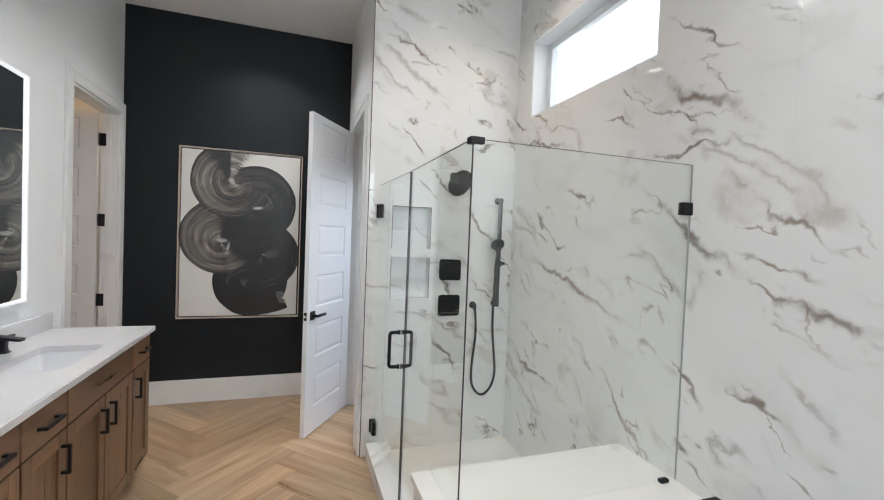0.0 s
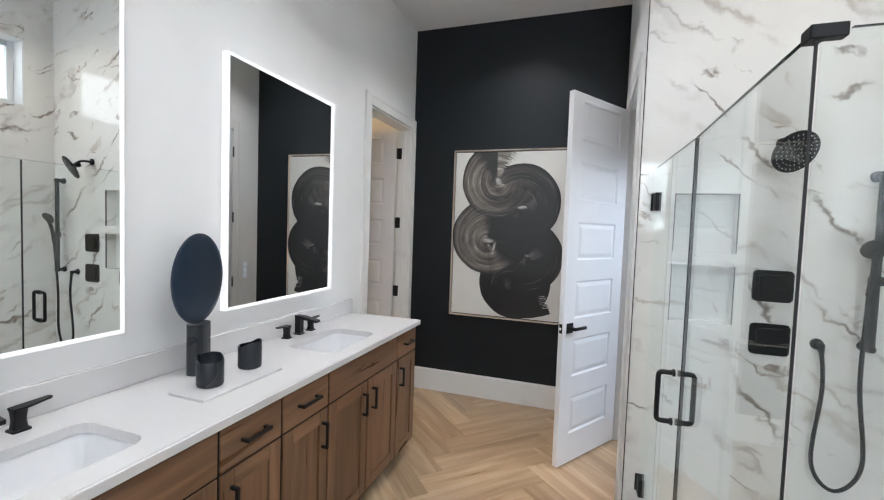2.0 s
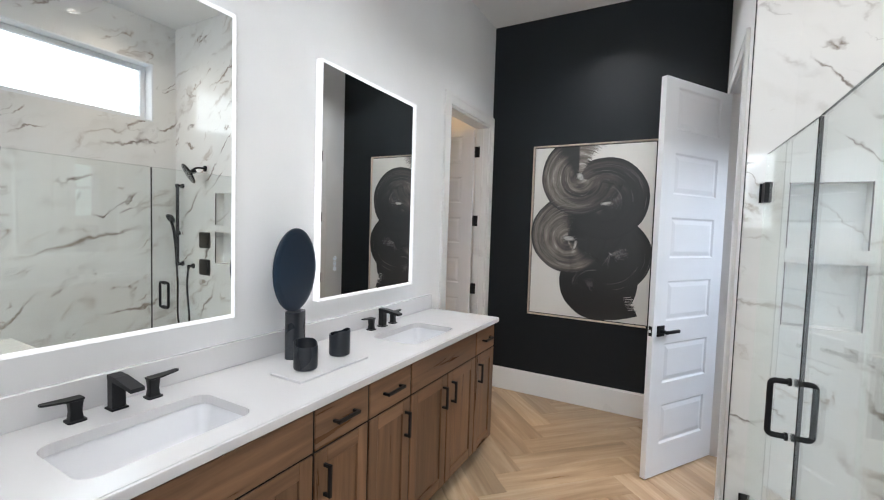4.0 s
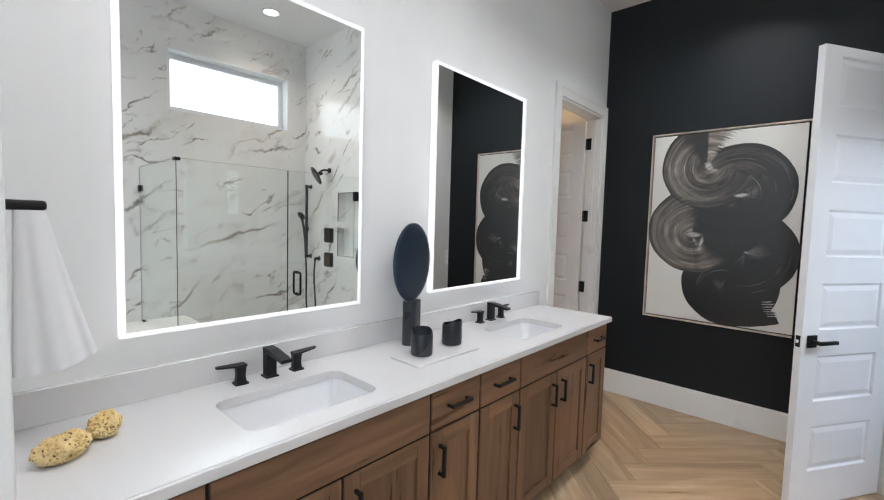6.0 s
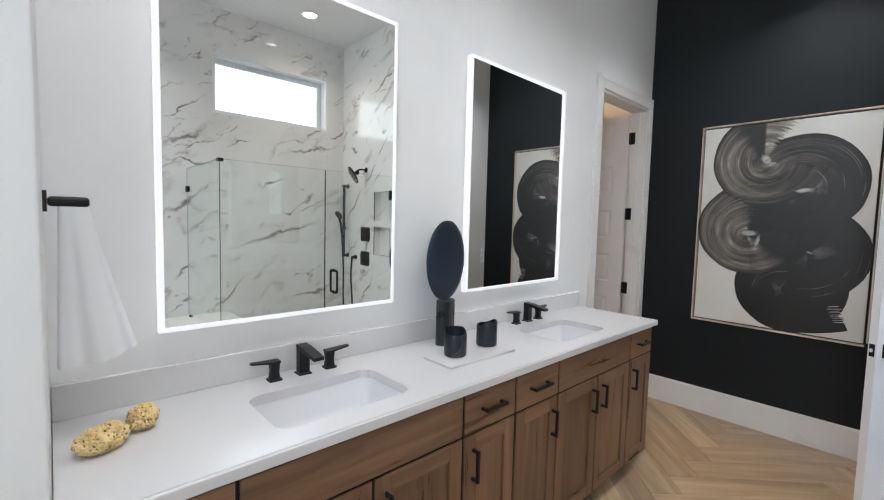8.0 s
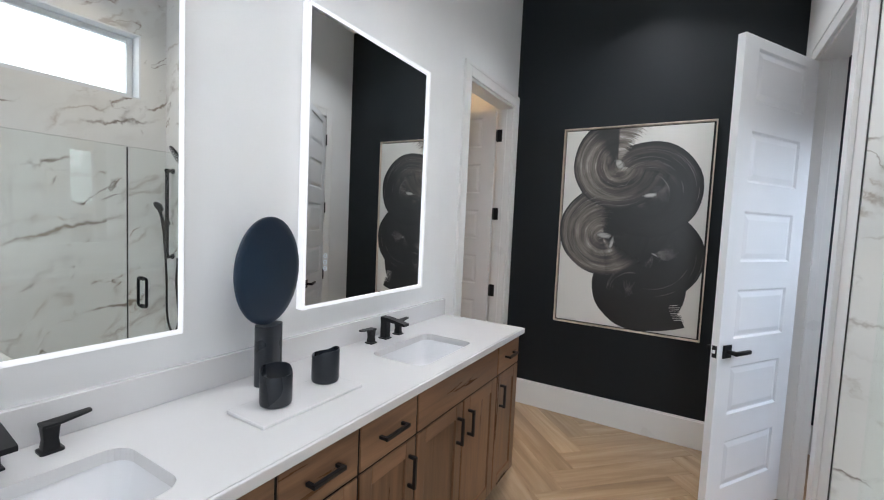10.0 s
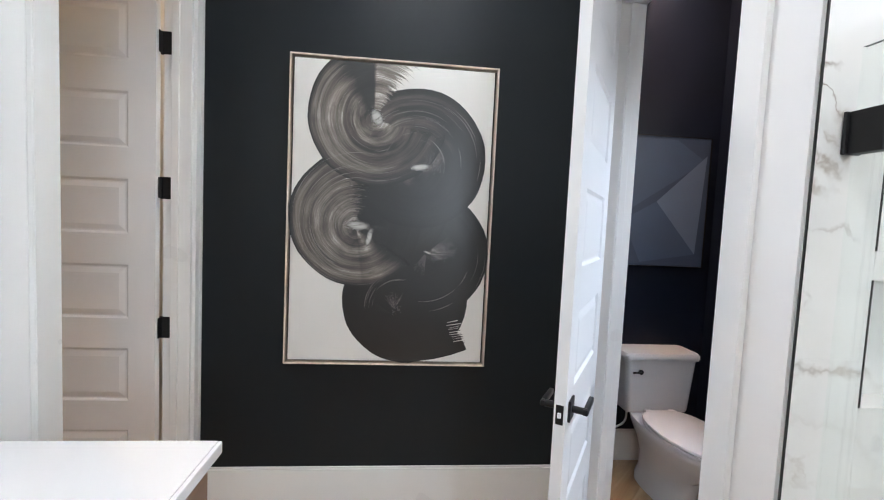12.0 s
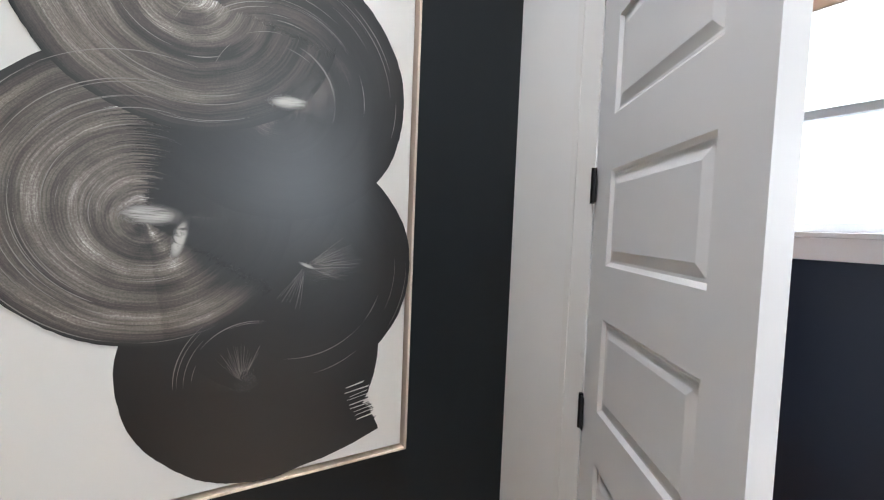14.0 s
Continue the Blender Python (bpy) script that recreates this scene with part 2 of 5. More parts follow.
VEINS_EAST = ((1.81, 1.73, 1.43, 1.46, 0.045), (1.40, 1.43, 1.24, 1.34, 0.022), (1.25, 1.35, 1.00, 1.32, 0.040),
              (1.81, 2.30, 1.43, 2.03, 0.050), (1.36, 1.72, 1.10, 1.54, 0.024), (2.85, 1.40, 2.02, 1.19, 0.042),
              (3.12, 0.75, 2.55, 0.62, 0.032), (2.13, 0.84, 1.80, 0.55, 0.028), (1.67, 1.03, 1.53, 0.90, 0.018),
              (1.40, 1.01, 1.22, 0.95, 0.026), (1.75, 2.52, 1.47, 2.31, 0.018), (1.89, 1.95, 1.43, 1.94, 0.026),
              (3.08, 2.27, 2.55, 2.15, 0.035), (1.41, 1.53, 1.18, 1.45, 0.026), (0.93, 2.05, 0.55, 1.80, 0.040),
              (0.85, 1.30, 0.45, 1.05, 0.035), (2.50, 1.86, 2.30, 1.74, 0.030), (2.18, 2.22, 1.98, 2.13, 0.022))
VEINS_NORTH = ((0.63, 2.27, 0.77, 2.12, 0.018), (0.84, 2.02, 1.03, 1.86, 0.028), (1.08, 1.73, 1.37, 1.50, 0.034),
               (0.89, 1.33, 1.05, 1.10, 0.026), (0.87, 0.86, 1.08, 0.58, 0.026), (0.50, 2.88, 0.90, 2.73, 0.022),
               (1.17, 2.20, 1.34, 2.19, 0.024), (1.15, 1.22, 1.42, 1.02, 0.020))
MARBLE = marble("marble_porcelain", VEINS_EAST, "Y")
MARBLE_NORTH = marble("marble_shower_wall", VEINS_NORTH, "X", shift=(5.3, 0, 2.1))
QUARTZ = paint("white_quartz", (0.66, 0.65, 0.65), 0.085, 500, 0.0, 0.02)
DECKSTONE = paint("cream_deck_stone", (0.80, 0.775, 0.73), 0.22, 300, 0.02, 0.03)
CERAMIC = paint("white_ceramic", (0.75, 0.75, 0.765), 0.1, 20, 0.0, 0.015)
MATTE_BLACK = paint("matte_black_metal", (0.009, 0.009, 0.010), 0.40, 400, 0.08, 0.2)
MATTE_BLACK.node_tree.nodes["Principled BSDF"].inputs["Specular IOR Level"].default_value = 0.3
GRIP = material("black_rubber", (0.01, 0.01, 0.01), 0.6)
CABINET = wood("brown_stained_maple", (0.120, 0.063, 0.034), (0.205, 0.113, 0.063), (0.285, 0.165, 0.097), 0.32, "Z", 0.7)
CABINET_H = wood("brown_stained_maple_across", (0.120, 0.063, 0.034), (0.205, 0.113, 0.063), (0.285, 0.165, 0.097), 0.32, "Y", 0.7)
# near-black that puts shade into the colour of cabinet gaps and toe recess
GAP_SHADE = material("cabinet_gap_shade", (0.006, 0.004, 0.003), 0.9)
PLANK = wood("oak_look_porcelain", (0.31, 0.205, 0.118), (0.45, 0.325, 0.208), (0.58, 0.46, 0.335), 0.33, "X", 0.45)
TILE_JOINT = material("pale_tile_joint", (0.66, 0.65, 0.63), 0.7)
GROUT = paint("floor_grout", (0.36, 0.29, 0.21), 0.8, 300, 0.2)
PALE_OAK = wood("pale_oak_frame", (0.68, 0.56, 0.46), (0.76, 0.66, 0.57), (0.82, 0.74, 0.66), 0.45, "Z", 2.0)
MIRROR = material("mirror_silver", (0.93, 0.95, 0.94), 0.0, 1.0)
LED = glow("frosted_led_edge", (0.98, 0.98, 1.0), 1.0)
LED.node_tree.nodes["Principled BSDF"].inputs["Base Color"].default_value = (0.25, 0.25, 0.25, 1)
ICON = glow("icon_light", (0.75, 0.85, 1.0), 0.3)
LENS = glow("downlight_lens", (1.0, 0.93, 0.84), 9.0)
GLASS = clear_glass("shower_glass", (0.982, 0.994, 0.988))
JOINT_GREY = material("grey_silicone", (0.34, 0.36, 0.35), 0.4)
GLASS_EDGE = material("polished_glass_edge", (0.045, 0.065, 0.060), 0.15)
PANE = clear_glass("window_glass", (0.97, 0.98, 0.98))
TRIM_METAL = material("dark_bronze_edge", (0.035, 0.033, 0.032), 0.35, 0.6)
CANVAS = paint("primed_canvas", (0.72, 0.705, 0.67), 0.7, 700, 0.2, 0.03)
CERAMIC_BLACK = paint("black_ceramic", (0.013, 0.016, 0.022), 0.28, 120, 0.15, 0.3)
NAVY_DISC = paint("blue_black_ceramic", (0.006, 0.017, 0.036), 0.36, 90, 0.25, 0.35)
LINEN = paint("beige_linen", (0.72, 0.64, 0.54), 0.85, 500, 0.5, 0.06)
VINYL = paint("white_vinyl", (0.80, 0.82, 0.84), 0.4, 60, 0.02)


# ---- mesh helpers ----
def part(name, bm, mat, parent=None, label="", smooth=False):
    me = bpy.data.meshes.new(name)
    bmesh.ops.recalc_face_normals(bm, faces=bm.faces)
    bm.to_mesh(me)
    bm.free()
    for mt in (mat if isinstance(mat, (list, tuple)) else (mat,)):
        me.materials.append(mt)
    if smooth:
        for p in me.polygons:
            p.use_smooth = True
        me.set_sharp_from_angle(angle=radians(38))
    ob = new(name, me)
    if parent is not None:
        ob.parent = parent
    if label:
        ob["label"] = label
    return ob


def thing(name, label, category, m=None, group=""):
    ob = new(name)
    ob.empty_display_size = 0.1
    if m is not None:
        ob.matrix_basis = m
    return tagged(ob, label, category, group)


def box(x0, x1, y0, y1, z0, z1, bevel=0.0, seg=2, bm=None):
    own = bmesh.new()
    bmesh.ops.create_cube(own, size=1.0)
    bmesh.ops.scale(own, vec=(x1 - x0, y1 - y0, z1 - z0), verts=own.verts)
    bmesh.ops.translate(own, vec=((x0 + x1) / 2, (y0 + y1) / 2, (z0 + z1) / 2), verts=own.verts)
    if bevel:
        bmesh.ops.bevel(own, geom=own.edges[:], offset=bevel, segments=seg, affect="EDGES", profile=0.5)
    if bm is None:
        return own
    join(bm, own)
    return bm


def join(bm, other, m=None):
    if m is not None:
        bmesh.ops.transform(other, matrix=m, verts=other.verts)
    me = bpy.data.meshes.new("tmp")
    other.to_mesh(me)
    other.free()
    bm.from_mesh(me)
    bpy.data.meshes.remove(me)
    return bm


def lathe(profile, steps=40, axis="Z"):
    bm = bmesh.new()
    rings = []
    for r, z in profile:
        if r < 1e-6:
            rings.append([bm.verts.new((0, 0, z))])
        else:
            rings.append([bm.verts.new((r * math.cos(2 * math.pi * i / steps), r * math.sin(2 * math.pi * i / steps), z)) for i in range(steps)])
    for a, b in zip(rings, rings[1:]):
        for i in range(steps):
            j = (i + 1) % steps
            if len(a) == 1 and len(b) > 1:
                bm.faces.new((a[0], b[i], b[j]))
            elif len(b) == 1 and len(a) > 1:
                bm.faces.new((a[i], b[0], a[j]))
            elif len(a) > 1:
                bm.faces.new((a[i], b[i], b[j], a[j]))
    if axis == "X":
        bmesh.ops.rotate(bm, matrix=Matrix.Rotation(radians(90), 3, "Y"), verts=bm.verts)
    if axis == "Y":
        bmesh.ops.rotate(bm, matrix=Matrix.Rotation(radians(90), 3, "X"), verts=bm.verts)
    return bm


def tube(points, radius, steps=12, squash=1.0):
    """A round pipe along the points."""
    bm = bmesh.new()
    pts = [Vector(p) for p in points]
    rings, side = [], None
    for i, p in enumerate(pts):
        d = (pts[min(i + 1, len(pts) - 1)] - pts[max(i - 1, 0)]).normalized()
        if side is None:
            side = d.orthogonal().normalized()
        side = (side - d * side.dot(d)).normalized()
        up = d.cross(side)
        rings.append([bm.verts.new(p + radius * (math.cos(2 * math.pi * k / steps) * side + squash * math.sin(2 * math.pi * k / steps) * up)) for k in range(steps)])
    for a, b in zip(rings, rings[1:]):
        for k in range(steps):
            bm.faces.new((a[k], b[k], b[(k + 1) % steps], a[(k + 1) % steps]))
    bm.faces.new(rings[0][::-1])
    bm.faces.new(rings[-1])
    return bm


def rounded_path(points, radius, steps=6):
    """The polyline with its corners rounded."""
    pts = [Vector(p) for p in points]
    out = [pts[0]]
    for a, b, c in zip(pts, pts[1:], pts[2:]):
        u, w = (a - b).normalized() * radius, (c - b).normalized() * radius
        for i in range(steps + 1):
            s = i / steps
            out.append((1 - s) ** 2 * (b + u) + 2 * s * (1 - s) * b + s * s * (b + w))
    return out + [pts[-1]]


def outline(points, depth, axis="Z"):
    """A flat polygon made solid."""
    bm = bmesh.new()
    low = [bm.verts.new((*p, 0)) for p in points]
    high = [bm.verts.new((*p, depth)) for p in points]
    n = len(points)
    bm.faces.new(low[::-1])
    bm.faces.new(high)
    for i in range(n):
        bm.faces.new((low[i], low[(i + 1) % n], high[(i + 1) % n], high[i]))
    return bm


def rounded_rect(w, h, r, steps=6):
    pts = []
    for cx, cy, a0 in ((w / 2 - r, h / 2 - r, 0), (-w / 2 + r, h / 2 - r, 90), (-w / 2 + r, -h / 2 + r, 180), (w / 2 - r, -h / 2 + r, 270)):
        for i in range(steps + 1):
            a = radians(a0 + 90 * i / steps)
            pts.append((cx + r * math.cos(a), cy + r * math.sin(a)))
    return pts


def ring_plate(outer, inner, depth):
    """A solid plate between two outlines with as many points each."""
    bm = bmesh.new()
    n = len(outer)
    o0 = [bm.verts.new((*p, 0)) for p in outer]
    i0 = [bm.verts.new((*p, 0)) for p in inner]
    o1 = [bm.verts.new((*p, depth)) for p in outer]
    i1 = [bm.verts.new((*p, depth)) for p in inner]
    for k in range(n):
        j = (k + 1) % n
        bm.faces.new((o1[k], o1[j], i1[j], i1[k]))
        bm.faces.new((o0[j], o0[k], i0[k], i0[j]))
        bm.faces.new((o0[k], o0[j], o1[j], o1[k]))
        bm.faces.new((i0[j], i0[k], i1[k], i1[j]))
    return bm


def setting(name, bm, mat, label="", smooth=False):
    return tagged(part(name, bm, mat, smooth=smooth), label, kind="structure")


# ---- structure ----
SOUTH, CLOSET_W, TOILET_N = -1.30, -2.90, 4.90
T = 0.12
# slab under the plank floor
setting("floor", box(CLOSET_W - T, WALL_E + T, SOUTH - T, TOILET_N + T, -0.10, -0.004), GROUT, "herringbone floor of wood-look porcelain planks")
setting("ceiling", box(CLOSET_W - T, WALL_E + 0.16, SOUTH - T, TOILET_N + T, CEIL, CEIL + 0.12), CEILING, "plain white painted ceiling")

# vanity wall with the closet opening
CL0, CL1, DOOR_H = 3.645, 4.435, 2.445
wall = box(WALL_W - T, WALL_W, SOUTH, CL0, 0, CEIL)
box(WALL_W - T, WALL_W, CL0, CL1, DOOR_H, CEIL, bm=wall)
box(WALL_W - T, WALL_W, CL1, WALL_N, 0, CEIL, bm=wall)
setting("wall_west", wall, WHITE, "white painted wall behind the vanity")
# black wall
setting("wall_north", box(WALL_W - T, PART_X, WALL_N, WALL_N + T, 0, CEIL), BLACK, "black painted accent wall")
# partition with the toilet opening
TO0, TO1 = 3.415, 4.135
wall = box(PART_X, PART_X + T, TO1, TOILET_N, 0, CEIL)
box(PART_X, PART_X + T, TO0, TO1, DOOR_H, CEIL, bm=wall)
box(PART_X, PART_X + T, SHOWER_N + 0.013, TO0, 0, CEIL, bm=wall)
setting("wall_partition", wall, WHITE, "white painted partition with the toilet doorway")
# toilet room, black inside, with the window's blue glare put into the colour
setting("wall_toilet_north", box(PART_X + T + 0.004, WALL_E, TOILET_N, TOILET_N + T, 0, CEIL), BLACK_GLARE, "black painted wall behind the toilet, blue window glare in its colour")
setting("wall_toilet_south", box(PART_X + T + 0.004, WALL_E, SHOWER_N + 0.10, SHOWER_N + 0.17, 0, CEIL), BLACK_GLARE, "black painted side wall, blue window glare in its colour")
setting("wall_toilet_west", box(PART_X + T, PART_X + T + 0.004, TO1 + 0.09, TOILET_N, 0, CEIL), BLACK_GLARE, "black painted side wall beside the doorway, blue window glare in its colour")
TW0, TW1, TWZ0, TWZ1 = 3.45, 4.175, 1.475, 2.46
EO = WALL_E + 0.20
wall = box(WALL_E, EO, SHOWER_N + 0.10, TW0, 0, CEIL)
box(WALL_E, EO, TW1, TOILET_N + T, 0, CEIL, bm=wall)
box(WALL_E, EO, TW0, TW1, 0, TWZ0, bm=wall)
box(WALL_E, EO, TW0, TW1, TWZ1, CEIL, bm=wall)
setting("wall_toilet_east", wall, BLACK_GLARE, "black painted wall round the toilet window, its blue glare in the colour")
# outside wall of shower and tub with the high window
SW0, SW1, SWZ0, SWZ1 = 1.845, 2.985, 2.415, 2.955
wall = box(WALL_E + 0.012, EO, SOUTH, SW0 - 0.001, 0, CEIL)
box(WALL_E + 0.012, EO, SW1, SHOWER_N + 0.10, 0, CEIL, bm=wall)
box(WALL_E + 0.012, EO, SW0, SW1, 0, SWZ0, bm=wall)
box(WALL_E + 0.012, EO, SW0, SW1, SWZ1, CEIL, bm=wall)
setting("wall_east", wall, WHITE, "outside wall behind the marble tile")
setting("wall_shower_north", box(PART_X + T + 0.001, WALL_E + 0.012, SHOWER_N + 0.09, SHOWER_N + 0.098, 0, CEIL), WHITE, "wall behind the shower tile")
VX0, VX1, VZ0, VZ1 = 0.42, 1.24, 1.55, 2.68
wall = box(CLOSET_W, VX0, SOUTH - T, SOUTH, 0, CEIL)
box(VX1, EO, SOUTH - T, SOUTH, 0, CEIL, bm=wall)
box(VX0, VX1, SOUTH - T, SOUTH, 0, VZ0, bm=wall)
box(VX0, VX1, SOUTH - T, SOUTH, VZ1, CEIL, bm=wall)
setting("wall_south", wall, WHITE, "plain white wall with a window over the tub")
# short wall at the vanity's end
setting("wall_vanity_end", box(WALL_W, -0.80, 0.56, 0.70, 0, CEIL, 0.004), WHITE, "short white wall at the end of the vanity")
# closet
setting("wall_closet_west", box(CLOSET_W - T, CLOSET_W, SOUTH, TOILET_N, 0, CEIL), WHITE, "white closet wall")
setting("wall_closet_north", box(CLOSET_W, WALL_W - T, 4.62, 4.62 + T, 0, CEIL), WHITE, "white closet wall")
setting("wall_closet_south", box(CLOSET_W, WALL_W - T, 2.30, 2.30 + T, 0, CEIL), WHITE, "white closet wall")


# ---- trim ----
def casing(name, m, width, height, left=0.09, right=0.09, head=0.09):
    """Door casing round an opening, drawn in x (along the wall) and z, out of the wall towards -y."""
    bm = bmesh.new()
    for x0, x1, z0, z1 in ((-left, 0, 0, height + head), (width, width + right, 0, height + head), (0, width, height, height + head)):
        if x1 - x0 > 0.001:
            box(x0, x1, -0.016, 0, z0, z1, 0.003, bm=bm)
    # raised back band
    for x0, x1, z0, z1 in ((-left, -left + 0.022, 0, height + head), (width + right - 0.022, width + right, 0, height + head), (-left + 0.022, width + right - 0.022, height + head - 0.022, height + head)):
        if left > 0.02 and right > 0.02:
            box(x0, x1, -0.0195, -0.0165, z0, z1, 0.001, bm=bm)
    ob = setting(name, bm, TRIM, "white painted door casing")
    ob.matrix_basis = m
    return ob


def jamb(name, m, width, height, depth):
    bm = bmesh.new()
    t = 0.018
    box(0, t, 0, depth, 0, height, 0.002, bm=bm)
    box(width - t, width, 0, depth, 0, height, 0.002, bm=bm)
    box(t, width - t, 0, depth, height - t, height, 0.002, bm=bm)
    for x0, x1 in ((t, t + 0.011), (width - t - 0.011, width - t)):
        box(x0, x1, depth * 0.42, depth * 0.42 + 0.032, 0, height - t, 0.002, bm=bm)
    ob = setting(name, bm, TRIM, "white painted door jamb")
    ob.matrix_basis = m
    return ob


# closet: local x runs north, the wall's face looks east
closet_m = pose(WALL_W, CL0, 0, 0, 0, 90)
casing("trim_closet", closet_m, CL1 - CL0, DOOR_H, 0.09, WALL_N - CL1 - 0.003, 0.085)
jamb("trim_closet_jamb", closet_m, CL1 - CL0, DOOR_H, T)
# toilet: local x runs south, the wall's face looks west
toilet_m = pose(PART_X, TO1, 0, 0, 0, -90)
casing("trim_toilet", toilet_m, TO1 - TO0, DOOR_H, 0.09, 0.09, 0.085)
jamb("trim_toilet_jamb", toilet_m, TO1 - TO0, DOOR_H, T)


def baseboard(name, x0, x1, y0, y1, h=0.205):
    bm = box(x0, x1, y0, y1, 0, h - 0.012, 0.0015)
    dx, dy = (0.004 if x1 - x0 < 0.05 else 0), (0.004 if y1 - y0 < 0.05 else 0)
    box(x0 + dx, x1 - dx, y0 + dy, y1 - dy, h - 0.0115, h, 0.003, bm=bm)
    return setting(name, bm, TRIM, "tall white painted baseboard")


baseboard("baseboard_black_wall", WALL_W + 0.02, PART_X, WALL_N - 0.017, WALL_N)
baseboard("baseboard_partition", PART_X - 0.016, PART_X, TO1 + 0.092, WALL_N - 0.018)
baseboard("baseboard_partition_south", PART_X - 0.016, PART_X, SHOWER_N + 0.014, TO0 - 0.092)
baseboard("baseboard_toilet_north", PART_X + T + 0.004, WALL_E, TOILET_N - 0.016, TOILET_N)
baseboard("baseboard_toilet_east", WALL_E - 0.016, WALL_E, SHOWER_N + 0.19, TOILET_N - 0.017)
baseboard("baseboard_west", WALL_W, WALL_W + 0.016, 3.43, CL0 - 0.092)
setting("trim_tile_edge", box(PART_X - 0.001, PART_X + 0.003, SHOWER_N - 0.002, SHOWER_N + 0.002, 0, CEIL - 0.002), TRIM_METAL, "dark metal edge strip beside the shower tile")


# ---- doors ----
def door_leaf(width, height, thick=0.035):
    """A six-panel leaf from the hinge edge at x=0 to x=width, y 0..thick, with raised panels on both faces."""
    bm = bmesh.new()
    side, ph, pitch, z0 = 0.115, 0.245, 0.3832, 0.195
    rows = [(z0 + i * pitch, z0 + i * pitch + ph) for i in range(6)]
    edges_z = [0.0] + [z for r in rows for z in r] + [height]
    for face_y, sgn in ((0.0, 1), (thick, -1)):
        def v(x, z, d=0.0):
            return bm.verts.new((x, face_y + sgn * d, z))

        def quad(a, b, c, d):
            bm.faces.new([v(*q) for q in (a, b, c, d)])
        quad((0, 0), (side, 0), (side, height), (0, height))
        quad((width - side, 0), (width, 0), (width, height), (width - side, height))
        for za, zb in zip(edges_z[0::2], edges_z[1::2]):
            quad((side, za), (width - side, za), (width - side, zb), (side, zb))
        for za, zb in rows:
            x0, x1 = side, width - side
            rects = [(0, 0.0), (0.010, 0.008), (0.016, 0.008), (0.040, 0.002)]
            for (i0, d0), (i1, d1) in zip(rects, rects[1:]):
                a = [(x0 + i0, za + i0), (x1 - i0, za + i0), (x1 - i0, zb - i0), (x0 + i0, zb - i0)]
                b = [(x0 + i1, za + i1), (x1 - i1, za + i1), (x1 - i1, zb - i1), (x0 + i1, zb - i1)]
                for k in range(4):
                    j = (k + 1) % 4
                    quad((*a[k], d0), (*a[j], d0), (*b[j], d1), (*b[k], d1))
            i, d = rects[-1]
            quad((x0 + i, za + i, d), (x1 - i, za + i, d), (x1 - i, zb - i, d), (x0 + i, zb - i, d))
    for x0, x1, z0_, z1_ in ((0, 0, 0, height), (width, width, 0, height)):
        bm.faces.new([bm.verts.new(q) for q in ((x0, 0, 0), (x0, thick, 0), (x0, thick, height), (x0, 0, height))])
    for z in (0, height):
        bm.faces.new([bm.verts.new(q) for q in ((0, 0, z), (width, 0, z), (width, thick, z), (0, thick, z))])
    bmesh.ops.remove_doubles(bm, verts=bm.verts, dist=0.0004)
    return bm


def lever(parent, m, flip):
    plate = part("rose", box(-0.033, 0.033, 0, 0.008, -0.033, 0.033, 0.003), MATTE_BLACK, parent, "square matte black rose")
    plate.matrix_local = m
    bm = lathe(((0.0, 0.0), (0.011, 0.0), (0.011, 0.045), (0.0, 0.045)), 16, "Y")
    bmesh.ops.translate(bm, vec=(0, 0.052, 0), verts=bm.verts)
    box(min(0.012 * -flip, 0.115 * flip), max(0.012 * -flip, 0.115 * flip), 0.040, 0.056, -0.010, 0.010, 0.004, bm=bm)
    grip = part("lever_handle", bm, MATTE_BLACK, parent, "matte black lever handle", True)
    grip.matrix_local = m
    return grip


def hinge(parent, m):
    bm = tube([(0, 0, -0.05), (0, 0, 0.05)], 0.0065, 10)
    box(0.001, 0.030, -0.0025, 0.0, -0.047, 0.047, bm=bm)
    box(-0.003, 0.0, 0.001, 0.030, -0.047, 0.047, bm=bm)
    ob = part("hinge", bm, MATTE_BLACK, parent, "black butt hinge", True)
    ob.matrix_local = m
    return ob


def door(name, m, width, label, handles=True, hinge_side=1):
    ob = tagged(part(name, door_leaf(width, 2.405), DOOR_WHITE), label, "door", kind="structure")
    ob.matrix_basis = m
    for z in (0.26, 0.915, 1.56, 2.205):
        hinge(ob, pose(-0.005, -0.006 if hinge_side > 0 else 0.041, z, 0, 0, 0 if hinge_side > 0 else 90))
    if handles:
        lever(ob, pose(width - 0.066, 0.0, 0.905, 0, 0, 180), 1)
        lever(ob, pose(width - 0.066, 0.035, 0.905, 0, 0, 0), -1)
        part("latch_plate", box(width, width + 0.0025, 0.006, 0.029, 0.875, 0.935, 0.001), MATTE_BLACK, ob, "black latch plate")
        part("latch_bolt", box(width + 0.0026, width + 0.010, 0.012, 0.023, 0.897, 0.913, 0.002), VINYL, ob)
    return ob


# toilet door, open into the bathroom
leaf_dir = math.degrees(math.atan2(3.555 - 4.118, 0.0 - 0.362))
door("door_1", pose(0.362, 4.120, 0.012, 0, 0, leaf_dir), 0.672, "white six-panel door standing open with black lever", True, 1)
# closet door, open into the closet
closet_door = door("door_2", pose(WALL_W - T - 0.012, CL1 - 0.056, 0.012, 0, 0, 180) @ pose(0, -0.035, 0), 0.735, "white six-panel closet door standing open", False, 1)

